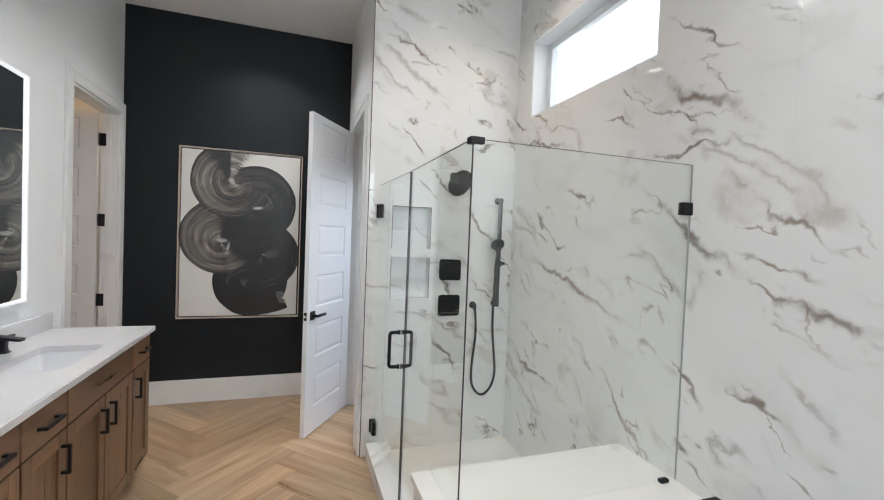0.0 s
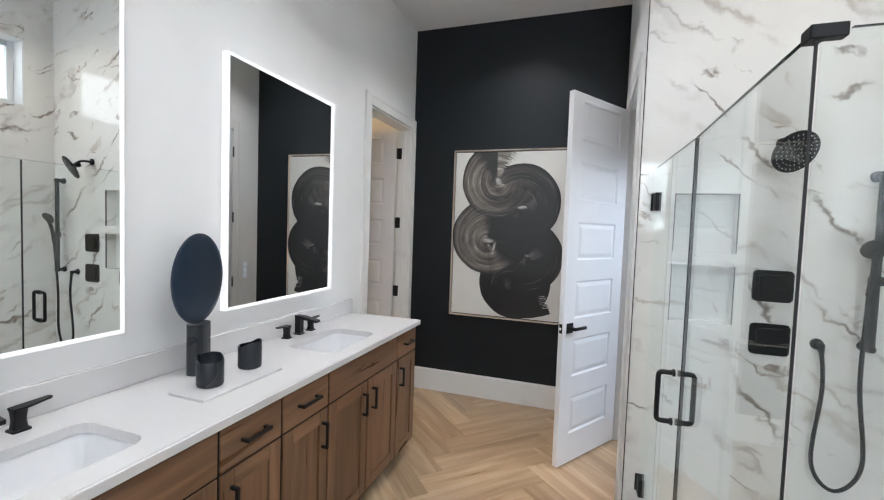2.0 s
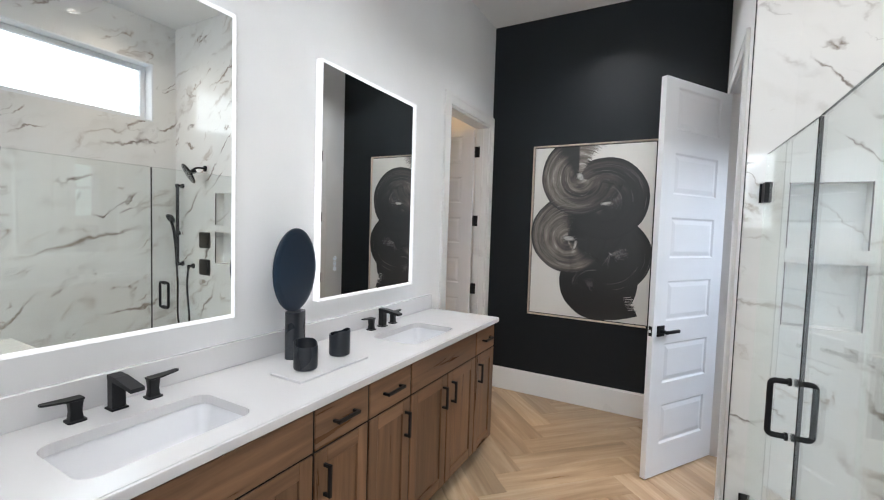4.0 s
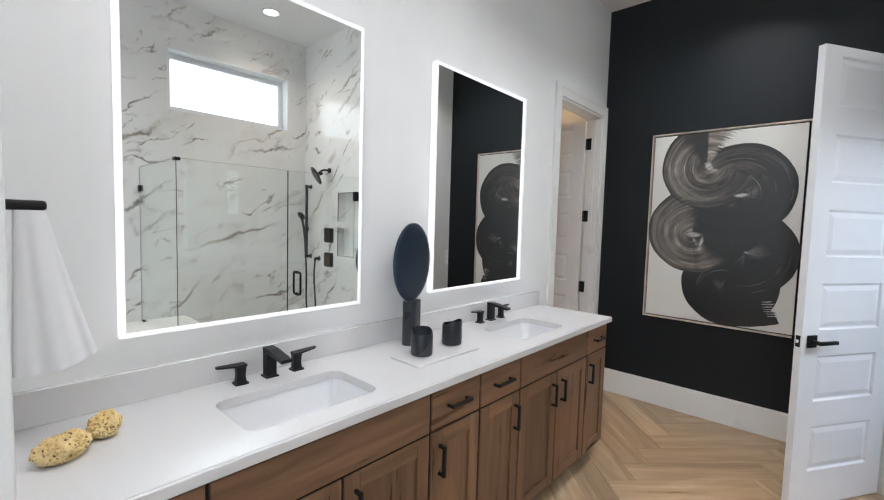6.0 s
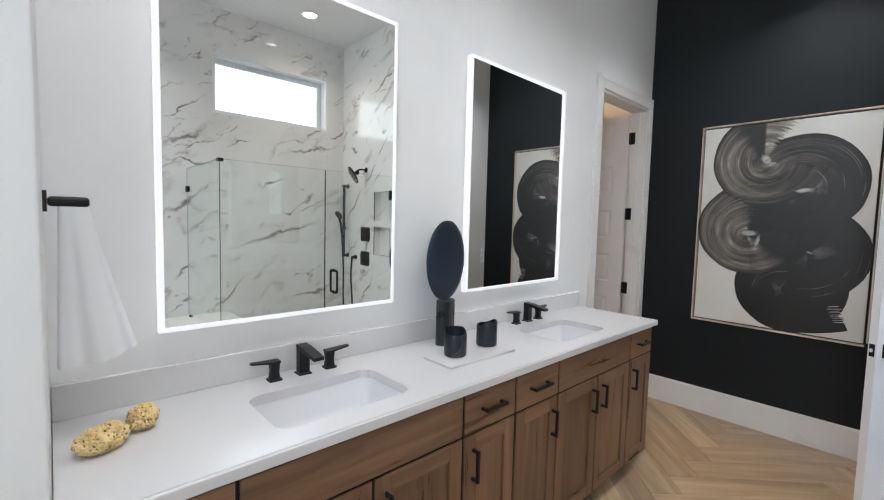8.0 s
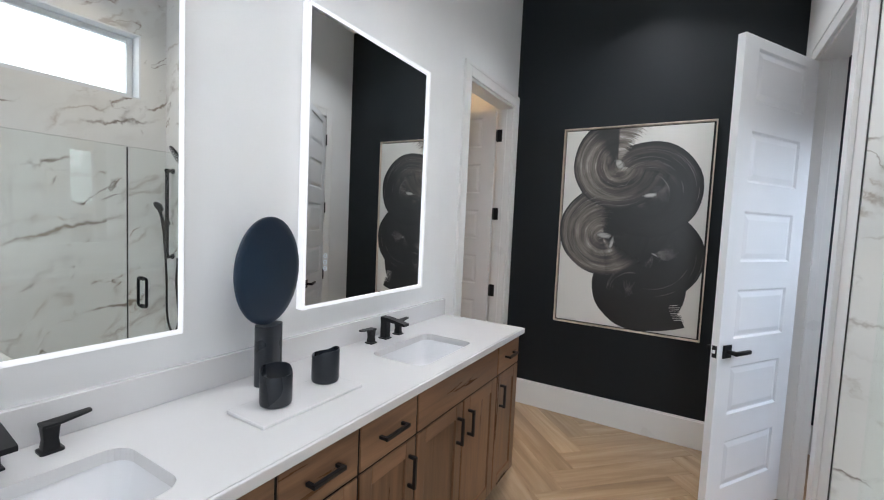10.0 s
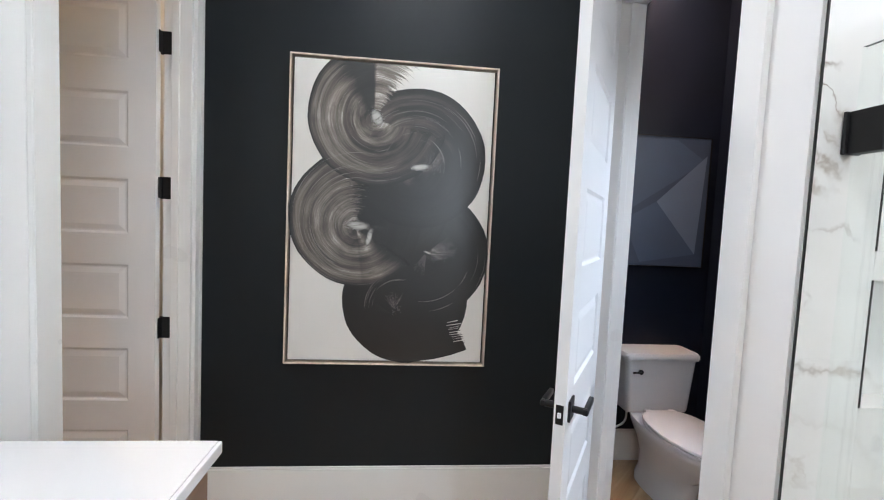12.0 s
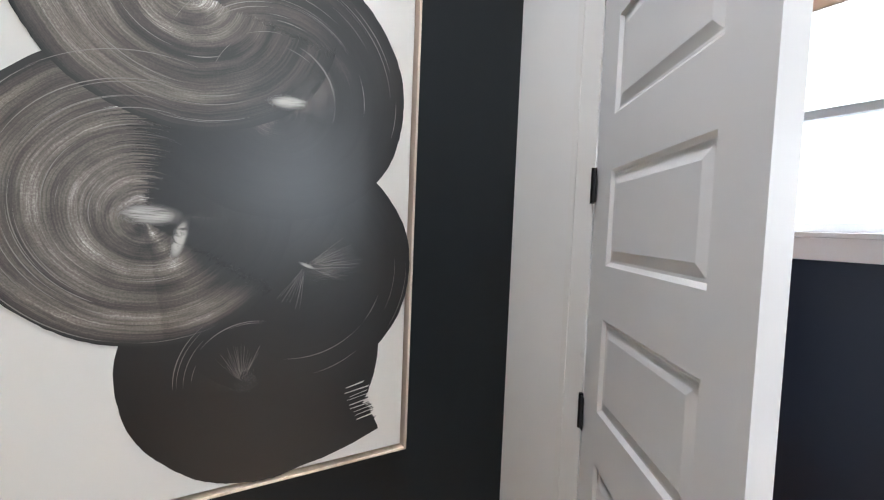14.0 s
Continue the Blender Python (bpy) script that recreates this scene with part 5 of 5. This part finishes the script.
        o = part("canvas_gap" if mat is M_GAP else "rubbed_patch", b2, mat, ob)
        o.matrix_local = pose(x - ox, -0.0466 - 0.0002 * n, z - oz, 0, rot, 0) @ Matrix.Diagonal((w / 2, 1, h / 2, 1))
    return ob


def rubbed_material(name, strength, edge, scale, gaps=(0.36, 0.66)):
    m = material(name, (0.50, 0.485, 0.46), 0.6)
    tc = node(m, "ShaderNodeTexCoord")
    ln = node(m, "ShaderNodeVectorMath")
    ln.operation = "LENGTH"
    link(m, tc.outputs["Object"], ln.inputs[0])
    info = node(m, "ShaderNodeObjectInfo")
    mv = node(m, "ShaderNodeMapping")
    mv.inputs["Scale"].default_value = scale
    link(m, tc.outputs["Object"], mv.inputs["Vector"])
    pl = node(m, "ShaderNodeVectorMath")
    link(m, mv.outputs[0], pl.inputs[0])
    sh = node(m, "ShaderNodeCombineXYZ")
    ml = node(m, "ShaderNodeMath")
    ml.operation = "MULTIPLY"
    ml.inputs[1].default_value = 40
    link(m, info.outputs["Random"], ml.inputs[0])
    link(m, ml.outputs[0], sh.inputs["Y"])
    link(m, sh.outputs[0], pl.inputs[1])
    streaks = noise_tex(m, pl.outputs[0], 1.0, 5, 0.65, 0.6)
    near = fade_ramp(m, ln.outputs["Value"], 1.0, edge)
    prod = node(m, "ShaderNodeMath")
    prod.operation = "MULTIPLY"
    link(m, near, prod.inputs[0])
    link(m, fade_ramp(m, streaks, *gaps), prod.inputs[1])
    amount = node(m, "ShaderNodeMath")
    amount.operation = "MULTIPLY"
    amount.inputs[1].default_value = strength
    link(m, prod.outputs[0], amount.inputs[0])
    link(m, amount.outputs[0], m.node_tree.nodes["Principled BSDF"].inputs["Alpha"])
    return m


M_RUB = rubbed_material("rubbed_ink", 0.22, 0.1, (1.1, 1, 3.2))
M_GAP = rubbed_material("scraped_canvas", 0.95, 0.30, (0.8, 1, 5.0), (0.22, 0.55))
M_TAIL = paint("ink_tail", (0.0050, 0.0052, 0.0064), 0.36, 300, 0.1, 0.2)
M_TAIL.node_tree.nodes["Principled BSDF"].inputs["Specular IOR Level"].default_value = 0.78
M_SCRATCH = material("scratched_ink", (0.26, 0.245, 0.23), 0.5)
big_painting()

# ---- toilet room ----
def toilet():
    ob = thing("toilet", "white two-piece ceramic toilet with closed lid", "toilet", pose(1.085, TOILET_N - 0.018, 0))

    def loft(rings, mat, name, parent, cap=True, label=""):
        bm = bmesh.new()
        vs = []
        for pts, z in rings:
            vs.append([bm.verts.new((x, y, z if not callable(z) else z(y))) for x, y in pts])
        n = len(vs[0])
        for a, b in zip(vs, vs[1:]):
            for k in range(n):
                bm.faces.new((a[k], a[(k + 1) % n], b[(k + 1) % n], b[k]))
        if cap:
            bm.faces.new(vs[0][::-1])
            bm.faces.new(vs[-1])
        return part(name, bm, mat, parent, label, True)

    def egg(w, yb, yf, n=40, flat=0.0):
        """An elongated bowl outline from the back yb to the front yf."""
        pts = []
        mid = yb + (yf - yb) * 0.42
        for k in range(n):
            a = 2 * math.pi * k / n
            y = math.sin(a)
            x = math.cos(a)
            px = w / 2 * math.copysign(abs(x) ** (0.85 if y > 0 else 1.0), x)
            py = mid + (yb - mid) * abs(y) ** 0.8 if y > 0 else mid + (yf - mid) * abs(y)
            pts.append((px, py))
        return pts

    def tank_ring(w, d, r, yc):
        return [(x, y + yc) for x, y in rounded_rect(w, d, r, 5)]
    loft([(tank_ring(0.385, 0.165, 0.03, -0.105), 0.405), (tank_ring(0.395, 0.172, 0.03, -0.105), 0.42), (tank_ring(0.445, 0.192, 0.03, -0.105), 0.725)], CERAMIC, "tank", ob)
    loft([(tank_ring(0.468, 0.212, 0.03, -0.108), 0.7255), (tank_ring(0.474, 0.216, 0.03, -0.108), 0.735), (tank_ring(0.474, 0.216, 0.03, -0.108), 0.752), (tank_ring(0.455, 0.20, 0.03, -0.108), 0.766)], CERAMIC, "tank_lid", ob)
    bm = lathe(((0.0, 0), (0.014, 0), (0.014, 0.012), (0.0, 0.014)), 18, "Y")
    box(-0.055, 0.0, -0.022, -0.013, -0.005, 0.005, 0.002, bm=bm)
    part("flush_lever", bm, MATTE_BLACK, ob, "black flush lever", True).location = (-0.135, -0.203, 0.655)
    loft([(egg(0.25, -0.10, -0.56), 0.0), (egg(0.245, -0.10, -0.55), 0.03), (egg(0.215, -0.12, -0.53), 0.09), (egg(0.225, -0.12, -0.55), 0.18), (egg(0.30, -0.10, -0.68), 0.28), (egg(0.355, -0.06, -0.745), 0.355), (egg(0.365, -0.05, -0.755), 0.385), (egg(0.36, -0.05, -0.75), 0.394)], CERAMIC, "bowl", ob)
    loft([(egg(0.366, -0.215, -0.758), 0.3965), (egg(0.370, -0.21, -0.762), 0.402), (egg(0.366, -0.215, -0.758), 0.411)], CERAMIC, "seat", ob)
    loft([(egg(0.360, -0.205, -0.752), 0.4145), (egg(0.366, -0.20, -0.758), 0.419), (egg(0.362, -0.205, -0.754), 0.428), (egg(0.33, -0.22, -0.73), 0.434)], CERAMIC, "lid", ob)
    for s in (-1, 1):
        part("seat_hinge", box(s * 0.075 - 0.02, s * 0.075 + 0.02, -0.225, -0.195, 0.395, 0.432, 0.006), CERAMIC, ob)
    pts = rounded_path(((-0.14, -0.10, 0.41), (-0.145, -0.10, 0.30), (-0.215, -0.06, 0.24), (-0.225, -0.035, 0.185)), 0.04)
    part("supply_hose", tube(pts, 0.006), VINYL, ob, "braided supply hose", True)
    bm = lathe(((0.0, 0), (0.026, 0), (0.026, 0.006), (0.009, 0.008), (0.009, 0.045), (0.0, 0.045)), 18, "Y")
    box(-0.012, 0.012, -0.05, -0.030, -0.010, 0.028, 0.004, bm=bm)
    part("stop_valve", bm, CHROME, ob, "chrome stop valve", True).location = (-0.225, 0.003, 0.17)
    return ob


CHROME = material("chrome", (0.75, 0.75, 0.76), 0.12, 1.0)
toilet()


def small_art():
    ob = thing("wall_art", "navy abstract canvas with pale folded triangles", "painting", pose(1.135, TOILET_N - 0.0005, 1.667))
    W, H = 0.275, 0.398
    # blues made lighter than the paint, with soft window glare in the colour
    navy = paint("navy_canvas_glare", (0.070, 0.096, 0.150), 0.45, 300, 0.2, 0.15)
    pale = paint("slate_blue_glare", (0.20, 0.25, 0.34), 0.45, 300, 0.2, 0.15)
    mid = paint("dusk_blue_glare", (0.095, 0.130, 0.20), 0.45, 300, 0.2, 0.15)
    part("canvas", box(-W, W, -0.036, 0, -H, H, 0.003), navy, ob)
    for mat, pts, d in ((mid, ((-W * 0.96, H * 0.96), (W * 0.2, H * 0.96), (W * 0.9, H * 0.65), (-W * 0.96, -H * 0.2)), 0.0),
                        (pale, ((-0.055, 0.0), (W * 0.93, H * 0.74), (W * 0.80, -H * 0.80)), 0.0004),
                        (mid, ((-0.055, 0.0), (W * 0.80, -H * 0.80), (-W * 0.5, -H * 0.95), (-W * 0.95, -H * 0.3)), 0.0008)):
        b = bmesh.new()
        b.faces.new([b.verts.new((x, -0.0365 - d, z)) for x, z in pts])
        part("painted_facet", b, mat, ob)
    bm = bmesh.new()
    for x0, x1, z0, z1 in ((-W - 0.006, -W - 0.0005, -H - 0.006, H + 0.006), (W + 0.0005, W + 0.006, -H - 0.006, H + 0.006), (-W, W, -H - 0.006, -H - 0.0005), (-W, W, H + 0.0005, H + 0.006)):
        box(x0, x1, -0.040, 0, z0, z1, bm=bm)
    part("frame", bm, TRIM_METAL, ob, "thin dark metal frame")
    return ob


small_art()


def sash_window():
    ob = setting("window_2", box(WALL_E - 0.012, WALL_E + 0.1, TW0 - 0.06, TW1 + 0.065, TWZ0 - 0.018, TWZ0 + 0.004, 0.003), TRIM, "white single-hung window over the toilet wall")
    part("window_apron", box(WALL_E - 0.014, WALL_E - 0.0005, TW0 - 0.045, TW1 + 0.05, TWZ0 - 0.105, TWZ0 - 0.0185, 0.002), TRIM, ob)
    bm = bmesh.new()
    box(WALL_E + 0.0, EO, TW0, TW0 + 0.012, TWZ0 + 0.0045, TWZ1, bm=bm)
    box(WALL_E + 0.0, EO, TW1 - 0.012, TW1, TWZ0 + 0.0045, TWZ1, bm=bm)
    box(WALL_E + 0.0, EO, TW0 + 0.0125, TW1 - 0.0125, TWZ1 - 0.012, TWZ1, bm=bm)
    part("window_reveal", bm, VINYL, ob)
    zm = 1.955
    for z0, z1, xa in ((TWZ0 + 0.005, zm + 0.018, WALL_E + 0.060), (zm - 0.018, TWZ1 - 0.013, WALL_E + 0.088)):
        bm = bmesh.new()
        ya, yb, f = TW0 + 0.013, TW1 - 0.013, 0.038
        box(xa, xa + 0.026, ya, ya + f, z0, z1, 0.003, bm=bm)
        box(xa, xa + 0.026, yb - f, yb, z0, z1, 0.003, bm=bm)
        box(xa, xa + 0.026, ya + f, yb - f, z0, z0 + f, 0.003, bm=bm)
        box(xa, xa + 0.026, ya + f, yb - f, z1 - f, z1, 0.003, bm=bm)
        s = part("sash", bm, VINYL, ob)
        p = part("pane", box(xa + 0.010, xa + 0.016, ya + f - 0.004, yb - f + 0.004, z0 + f - 0.004, z1 - f + 0.004), PANE, s)
        p.visible_shadow = False
    return ob


sash_window()


def valance():
    ob = thing("window_valance", "beige linen box valance above the toilet window", "valance")
    x0, y0, y1, z0, z1 = 1.392, TW0 - 0.13, TW1 + 0.155, 2.305, 2.69
    bm = box(x0, x0 + 0.012, y0, y1, z0, z1, 0.003)
    box(x0 + 0.0125, WALL_E - 0.001, y0, y0 + 0.012, z0, z1, 0.003, bm=bm)
    box(x0 + 0.0125, WALL_E - 0.001, y1 - 0.012, y1, z0, z1, 0.003, bm=bm)
    box(x0 + 0.0125, WALL_E - 0.001, y0 + 0.0125, y1 - 0.0125, z1 - 0.012, z1, bm=bm)
    part("fabric_box", bm, LINEN, ob)
    return ob


valance()

# ---- things on the counter ----
tray = thing("tray", "thin white stone tray on the counter", "tray", pose(-1.137, 2.022, COUNTER_Z + 0.0005, 0, 0, -1))
part("board", box(-0.084, 0.084, -0.193, 0.193, 0.0, 0.011, 0.003), QUARTZ, tray)


def candle(x, y, turn):
    ob = thing("candle_vessel", "black ceramic candle jar with a slanted rim", "candle", pose(x, y, COUNTER_Z + 0.012, 0, 0, turn), "candles on the tray")
    n, r, t = 44, 0.047, 0.0045

    def rim(a):
        return 0.104 + 0.010 * math.tanh(3 * math.cos(a))
    bm = bmesh.new()
    cols = []
    for i in range(n):
        a = 2 * math.pi * i / n
        c, s, z = math.cos(a), math.sin(a), rim(a)
        cols.append([bm.verts.new((q * c, q * s, zz)) for q, zz in ((r - 0.008, 0.0), (r - 0.002, 0.003), (r, 0.010), (r, z - 0.003), (r - 0.0015, z), (r - t, z - 0.001), (r - t, 0.055))])
    for i in range(n):
        a, b = cols[i], cols[(i + 1) % n]
        for k in range(6):
            bm.faces.new((a[k], b[k], b[k + 1], a[k + 1]))
    bm.faces.new([c[0] for c in cols][::-1])
    part("jar", bm, CERAMIC_BLACK, ob, smooth=True)
    part("wax", lathe(((0.0, 0.062), (r - t - 0.0003, 0.062), (r - t - 0.0003, 0.056), (0.0, 0.056)), 32), WAX, ob, "pale candle wax")
    return ob


WAX = material("candle_wax", (0.75, 0.74, 0.70), 0.5)
candle(-1.150, 1.940, 160)
candle(-1.172, 2.160, 20)


def sculpture():
    ob = thing("disc_sculpture", "blue-black ceramic disc standing on a dark column", "sculpture", pose(-1.332, 2.050, COUNTER_Z + 0.0005, 0, 0, 20))
    part("column", outline(rounded_rect(0.066, 0.104, 0.030), 0.205), CERAMIC_BLACK, ob, smooth=True)
    bm = lathe(((0.0, -0.010), (0.150, -0.010), (0.176, -0.008), (0.182, -0.003), (0.182, 0.003), (0.176, 0.008), (0.150, 0.010), (0.0, 0.010)), 72, "X")
    part("disc", bm, NAVY_DISC, ob, smooth=True).location = (0, 0, 0.388)
    return ob


sculpture()


def sponge(x, y, size, seed, turn):
    ob = thing("sea_sponge", "yellow natural sea sponge with dark pores", "sponge", pose(x, y, COUNTER_Z + 0.0005, 0, 0, turn), "sponges on the counter")
    bm = bmesh.new()
    bmesh.ops.create_icosphere(bm, subdivisions=5, radius=1.0)
    rng = random.Random(seed)
    pores = []
    for _ in range(70):
        v = Vector((rng.gauss(0, 1), rng.gauss(0, 1), rng.gauss(0, 0.8))).normalized()
        pores.append((v, rng.uniform(0.05, 0.10)))
    off = Vector((seed * 3.1, seed, 0))
    for v in bm.verts:
        d = v.co.normalized()
        r = 1 + 0.16 * noise.noise(d * 1.7 + off) + 0.07 * noise.noise(d * 5 + off) + 0.03 * noise.noise(d * 14 + off)
        for p, w in pores:
            q = 1 - d.dot(p)
            if q < w * w:
                r -= 0.20 * (1 - q / (w * w))
        v.co = Vector((d.x * size[0], d.y * size[1], d.z * size[2])) * r
    low = min(v.co.z for v in bm.verts)
    for v in bm.verts:
        v.co.z = max(v.co.z - low - 0.006, 0.0)
    part("sponge_body", bm, SPONGE, ob, smooth=False)
    return ob


SPONGE = material("sea_sponge", (0.62, 0.44, 0.17), 0.9)
sv = coords(SPONGE)
vor = node(SPONGE, "ShaderNodeTexVoronoi", Scale=120.0)
link(SPONGE, sv, vor.inputs["Vector"])
pits = ramp(SPONGE, vor.outputs["Distance"], ((0.18, (0.10, 0.05, 0.02)), (0.42, (1, 1, 1))))
hue = ramp(SPONGE, noise_tex(SPONGE, sv, 25, 3), ((0.35, (0.72, 0.50, 0.20)), (0.65, (0.86, 0.68, 0.36))))
keep = ramp(SPONGE, noise_tex(SPONGE, sv, 60, 2), ((0.45, (1, 1, 1)), (0.55, (0, 0, 0))))
base(SPONGE, mix(SPONGE, 1.0, hue, mix(SPONGE, keep, pits, (1.0, 1.0, 1.0)), "MULTIPLY"))
bump(SPONGE, vor.outputs["Distance"], 0.8, 0.004)
sponge(-1.178, 0.790, (0.040, 0.052, 0.034), 2, 15)
sponge(-1.252, 0.880, (0.036, 0.042, 0.034), 5, 60)

# towel arm on the short end wall, and the towel that hangs from it
holder = thing("towel_holder", "matte black towel arm on the short white wall", "towel holder", pose(-1.29, 0.7005, 1.497))
part("wall_plate", outline(rounded_rect(0.05, 0.05, 0.006), 0.008), MATTE_BLACK, holder).matrix_local = pose(0, 0, 0, -90)
part("arm", box(-0.012, 0.012, 0.0082, 0.086, -0.012, 0.012, 0.008, 3), MATTE_BLACK, holder, smooth=True)


def hand_towel():
    """A gathered cloth that hangs from the end of the bar and spreads towards the hem in soft pleats."""
    ob = thing("hand_towel", "thin white hand towel gathered over the black bar", "towel", pose(-1.294, 0.7005, 1.4755))
    n, rows = 72, 26
    bm = bmesh.new()
    grid = []
    for i in range(rows + 1):
        q = i / rows
        half_y = 0.030 + 0.050 * q ** 1.1
        half_x = 0.016 + 0.030 * q ** 0.8
        cy = 0.056 + 0.038 * q ** 1.1
        z = 0.010 - 0.375 * q
        ring = []
        for k in range(n):
            a = 2 * math.pi * k / n
            pleat = 1 + (0.05 + 0.20 * q * (1 - 0.4 * q)) * math.sin(5 * a + 0.7) + 0.07 * q * math.sin(11 * a + 2)
            ring.append(bm.verts.new((half_x * math.cos(a) * pleat, max(0.003, cy + half_y * math.sin(a) * (0.9 + 0.1 * pleat)), z + 0.018 * q * math.sin(a - 0.5))))
        grid.append(ring)
    for a, b in zip(grid, grid[1:]):
        for k in range(n):
            bm.faces.new((a[k], a[(k + 1) % n], b[(k + 1) % n], b[k]))
    bm.faces.new(grid[0][::-1])
    bm.faces.new(grid[-1])
    part("cloth", bm, TOWEL, ob, smooth=True)
    return ob


TOWEL = paint("white_terry", (0.80, 0.80, 0.81), 0.9, 700, 0.6, 0.02)
hand_towel()


# ---- ceiling fixtures ----
def downlight(x, y):
    ob = thing("downlight", "round white recessed ceiling downlight, lit", "ceiling light", pose(x, y, CEIL), "recessed ceiling lights")
    part("trim_ring", lathe(((0.062, 0.0), (0.085, 0.0), (0.085, -0.004), (0.080, -0.008), (0.066, -0.008), (0.060, -0.002), (0.062, 0.0)), 40), TRIM, ob, smooth=True)
    part("lens", lathe(((0.0, -0.003), (0.0615, -0.003), (0.0615, -0.001), (0.0, -0.001)), 32), LENS, ob, "glowing frosted lens")
    return ob


# the fixture at (-0.42, 3.80) is added, only to house the fill lamp
for x, y in ((1.01, 2.56), (1.01, 0.65), (-0.78, 0.95), (-0.40, 2.42), (-0.42, 3.80), (0.95, 4.60), (-2.3, 4.46)):
    downlight(x, y)

# ---- outside ----
OUT = bpy.data.materials.new("hazy_daylight")
OUT.use_nodes = True
b = OUT.node_tree.nodes["Principled BSDF"]
b.inputs["Base Color"].default_value = (0, 0, 0, 1)
ov = coords(OUT)
leaf = noise_tex(OUT, ov, 1.6, 6, 0.7)
sep = node(OUT, "ShaderNodeSeparateXYZ")
link(OUT, ov, sep.inputs[0])
height = node(OUT, "ShaderNodeMapRange")
height.inputs["From Min"].default_value, height.inputs["From Max"].default_value = 3.2, -1.0
link(OUT, sep.outputs["Z"], height.inputs["Value"])
lf = ramp(OUT, leaf, ((0.50, (0, 0, 0)), (0.66, (1, 1, 1))))
fol = mix(OUT, 1.0, lf, height.outputs["Result"], "MULTIPLY")
oc = mix(OUT, fol, (0.93, 0.97, 1.0), (0.36, 0.40, 0.28))
link(OUT, oc, b.inputs["Emission Color"])
b.inputs["Emission Strength"].default_value = 2.6
bk = bmesh.new()
bk.faces.new([bk.verts.new(q) for q in ((9, -14, -2), (9, 20, -2), (9, 20, 12), (9, -14, 12))])
setting("backdrop", bk, OUT, "bright hazy sky with faint pale trees")
setting("ground", box(EO + 0.01, 60, -60, 60, -0.5, -0.4), paint("pale_ground", (0.4, 0.38, 0.34), 0.9), "pale dry ground outside")

# ---- plank floor ----
PW, PL, GAP = 0.178, 0.890, 0.0016


def plank_floor():
    host = bpy.data.objects["floor"]
    own = box(GAP / 2, PL - GAP / 2, GAP / 2, PW - GAP / 2, -0.0038, 0.0, 0.0008, 1)
    bmesh.ops.translate(own, vec=(-PL / 2, -PW / 2, 0), verts=own.verts)
    me = bpy.data.meshes.new("plank")
    own.to_mesh(me)
    own.free()
    me.materials.append(PLANK)
    turn = Matrix.Rotation(radians(45), 4, "Z")
    shift = Matrix.Translation((APEX[0], APEX[1], 0))
    x0, x1, y0, y1 = CLOSET_W, WALL_E, SOUTH, TOILET_N
    for strip in range(-6, 7):
        for n in range(-30, 31):
            for kind in (0, 1):
                ox, oy = n * PW + strip * PL, n * PW - strip * PL
                c = Vector((ox + PL / 2, oy + PW / 2, 0)) if kind == 0 else Vector((ox - PW / 2, oy + PL / 2, 0))
                m = shift @ turn @ Matrix.Translation(c) @ Matrix.Rotation(radians(90 * kind), 4, "Z")
                p = m.translation
                if not (x0 - 0.45 < p.x < x1 + 0.45 and y0 - 0.45 < p.y < y1 + 0.45):
                    continue
                data = me
                if not (x0 + 0.4 < p.x < x1 - 0.4 and y0 + 0.4 < p.y < y1 - 0.4):
                    cut = bmesh.new()
                    cut.from_mesh(me)
                    bmesh.ops.transform(cut, matrix=m, verts=cut.verts)
                    for co, no in (((x0, 0, 0), (-1, 0, 0)), ((x1, 0, 0), (1, 0, 0)), ((0, y0, 0), (0, -1, 0)), ((0, y1, 0), (0, 1, 0))):
                        bmesh.ops.bisect_plane(cut, geom=cut.verts[:] + cut.edges[:] + cut.faces[:], plane_co=co, plane_no=no, clear_outer=True)
                    if not cut.faces:
                        cut.free()
                        continue
                    bmesh.ops.transform(cut, matrix=m.inverted(), verts=cut.verts)
                    data = bpy.data.meshes.new("plank")
                    cut.to_mesh(data)
                    data.materials.append(PLANK)
                    cut.free()
                ob = new("plank", data)
                ob.parent = host
                ob.matrix_basis = m


APEX = (-0.65, 3.50)
plank_floor()
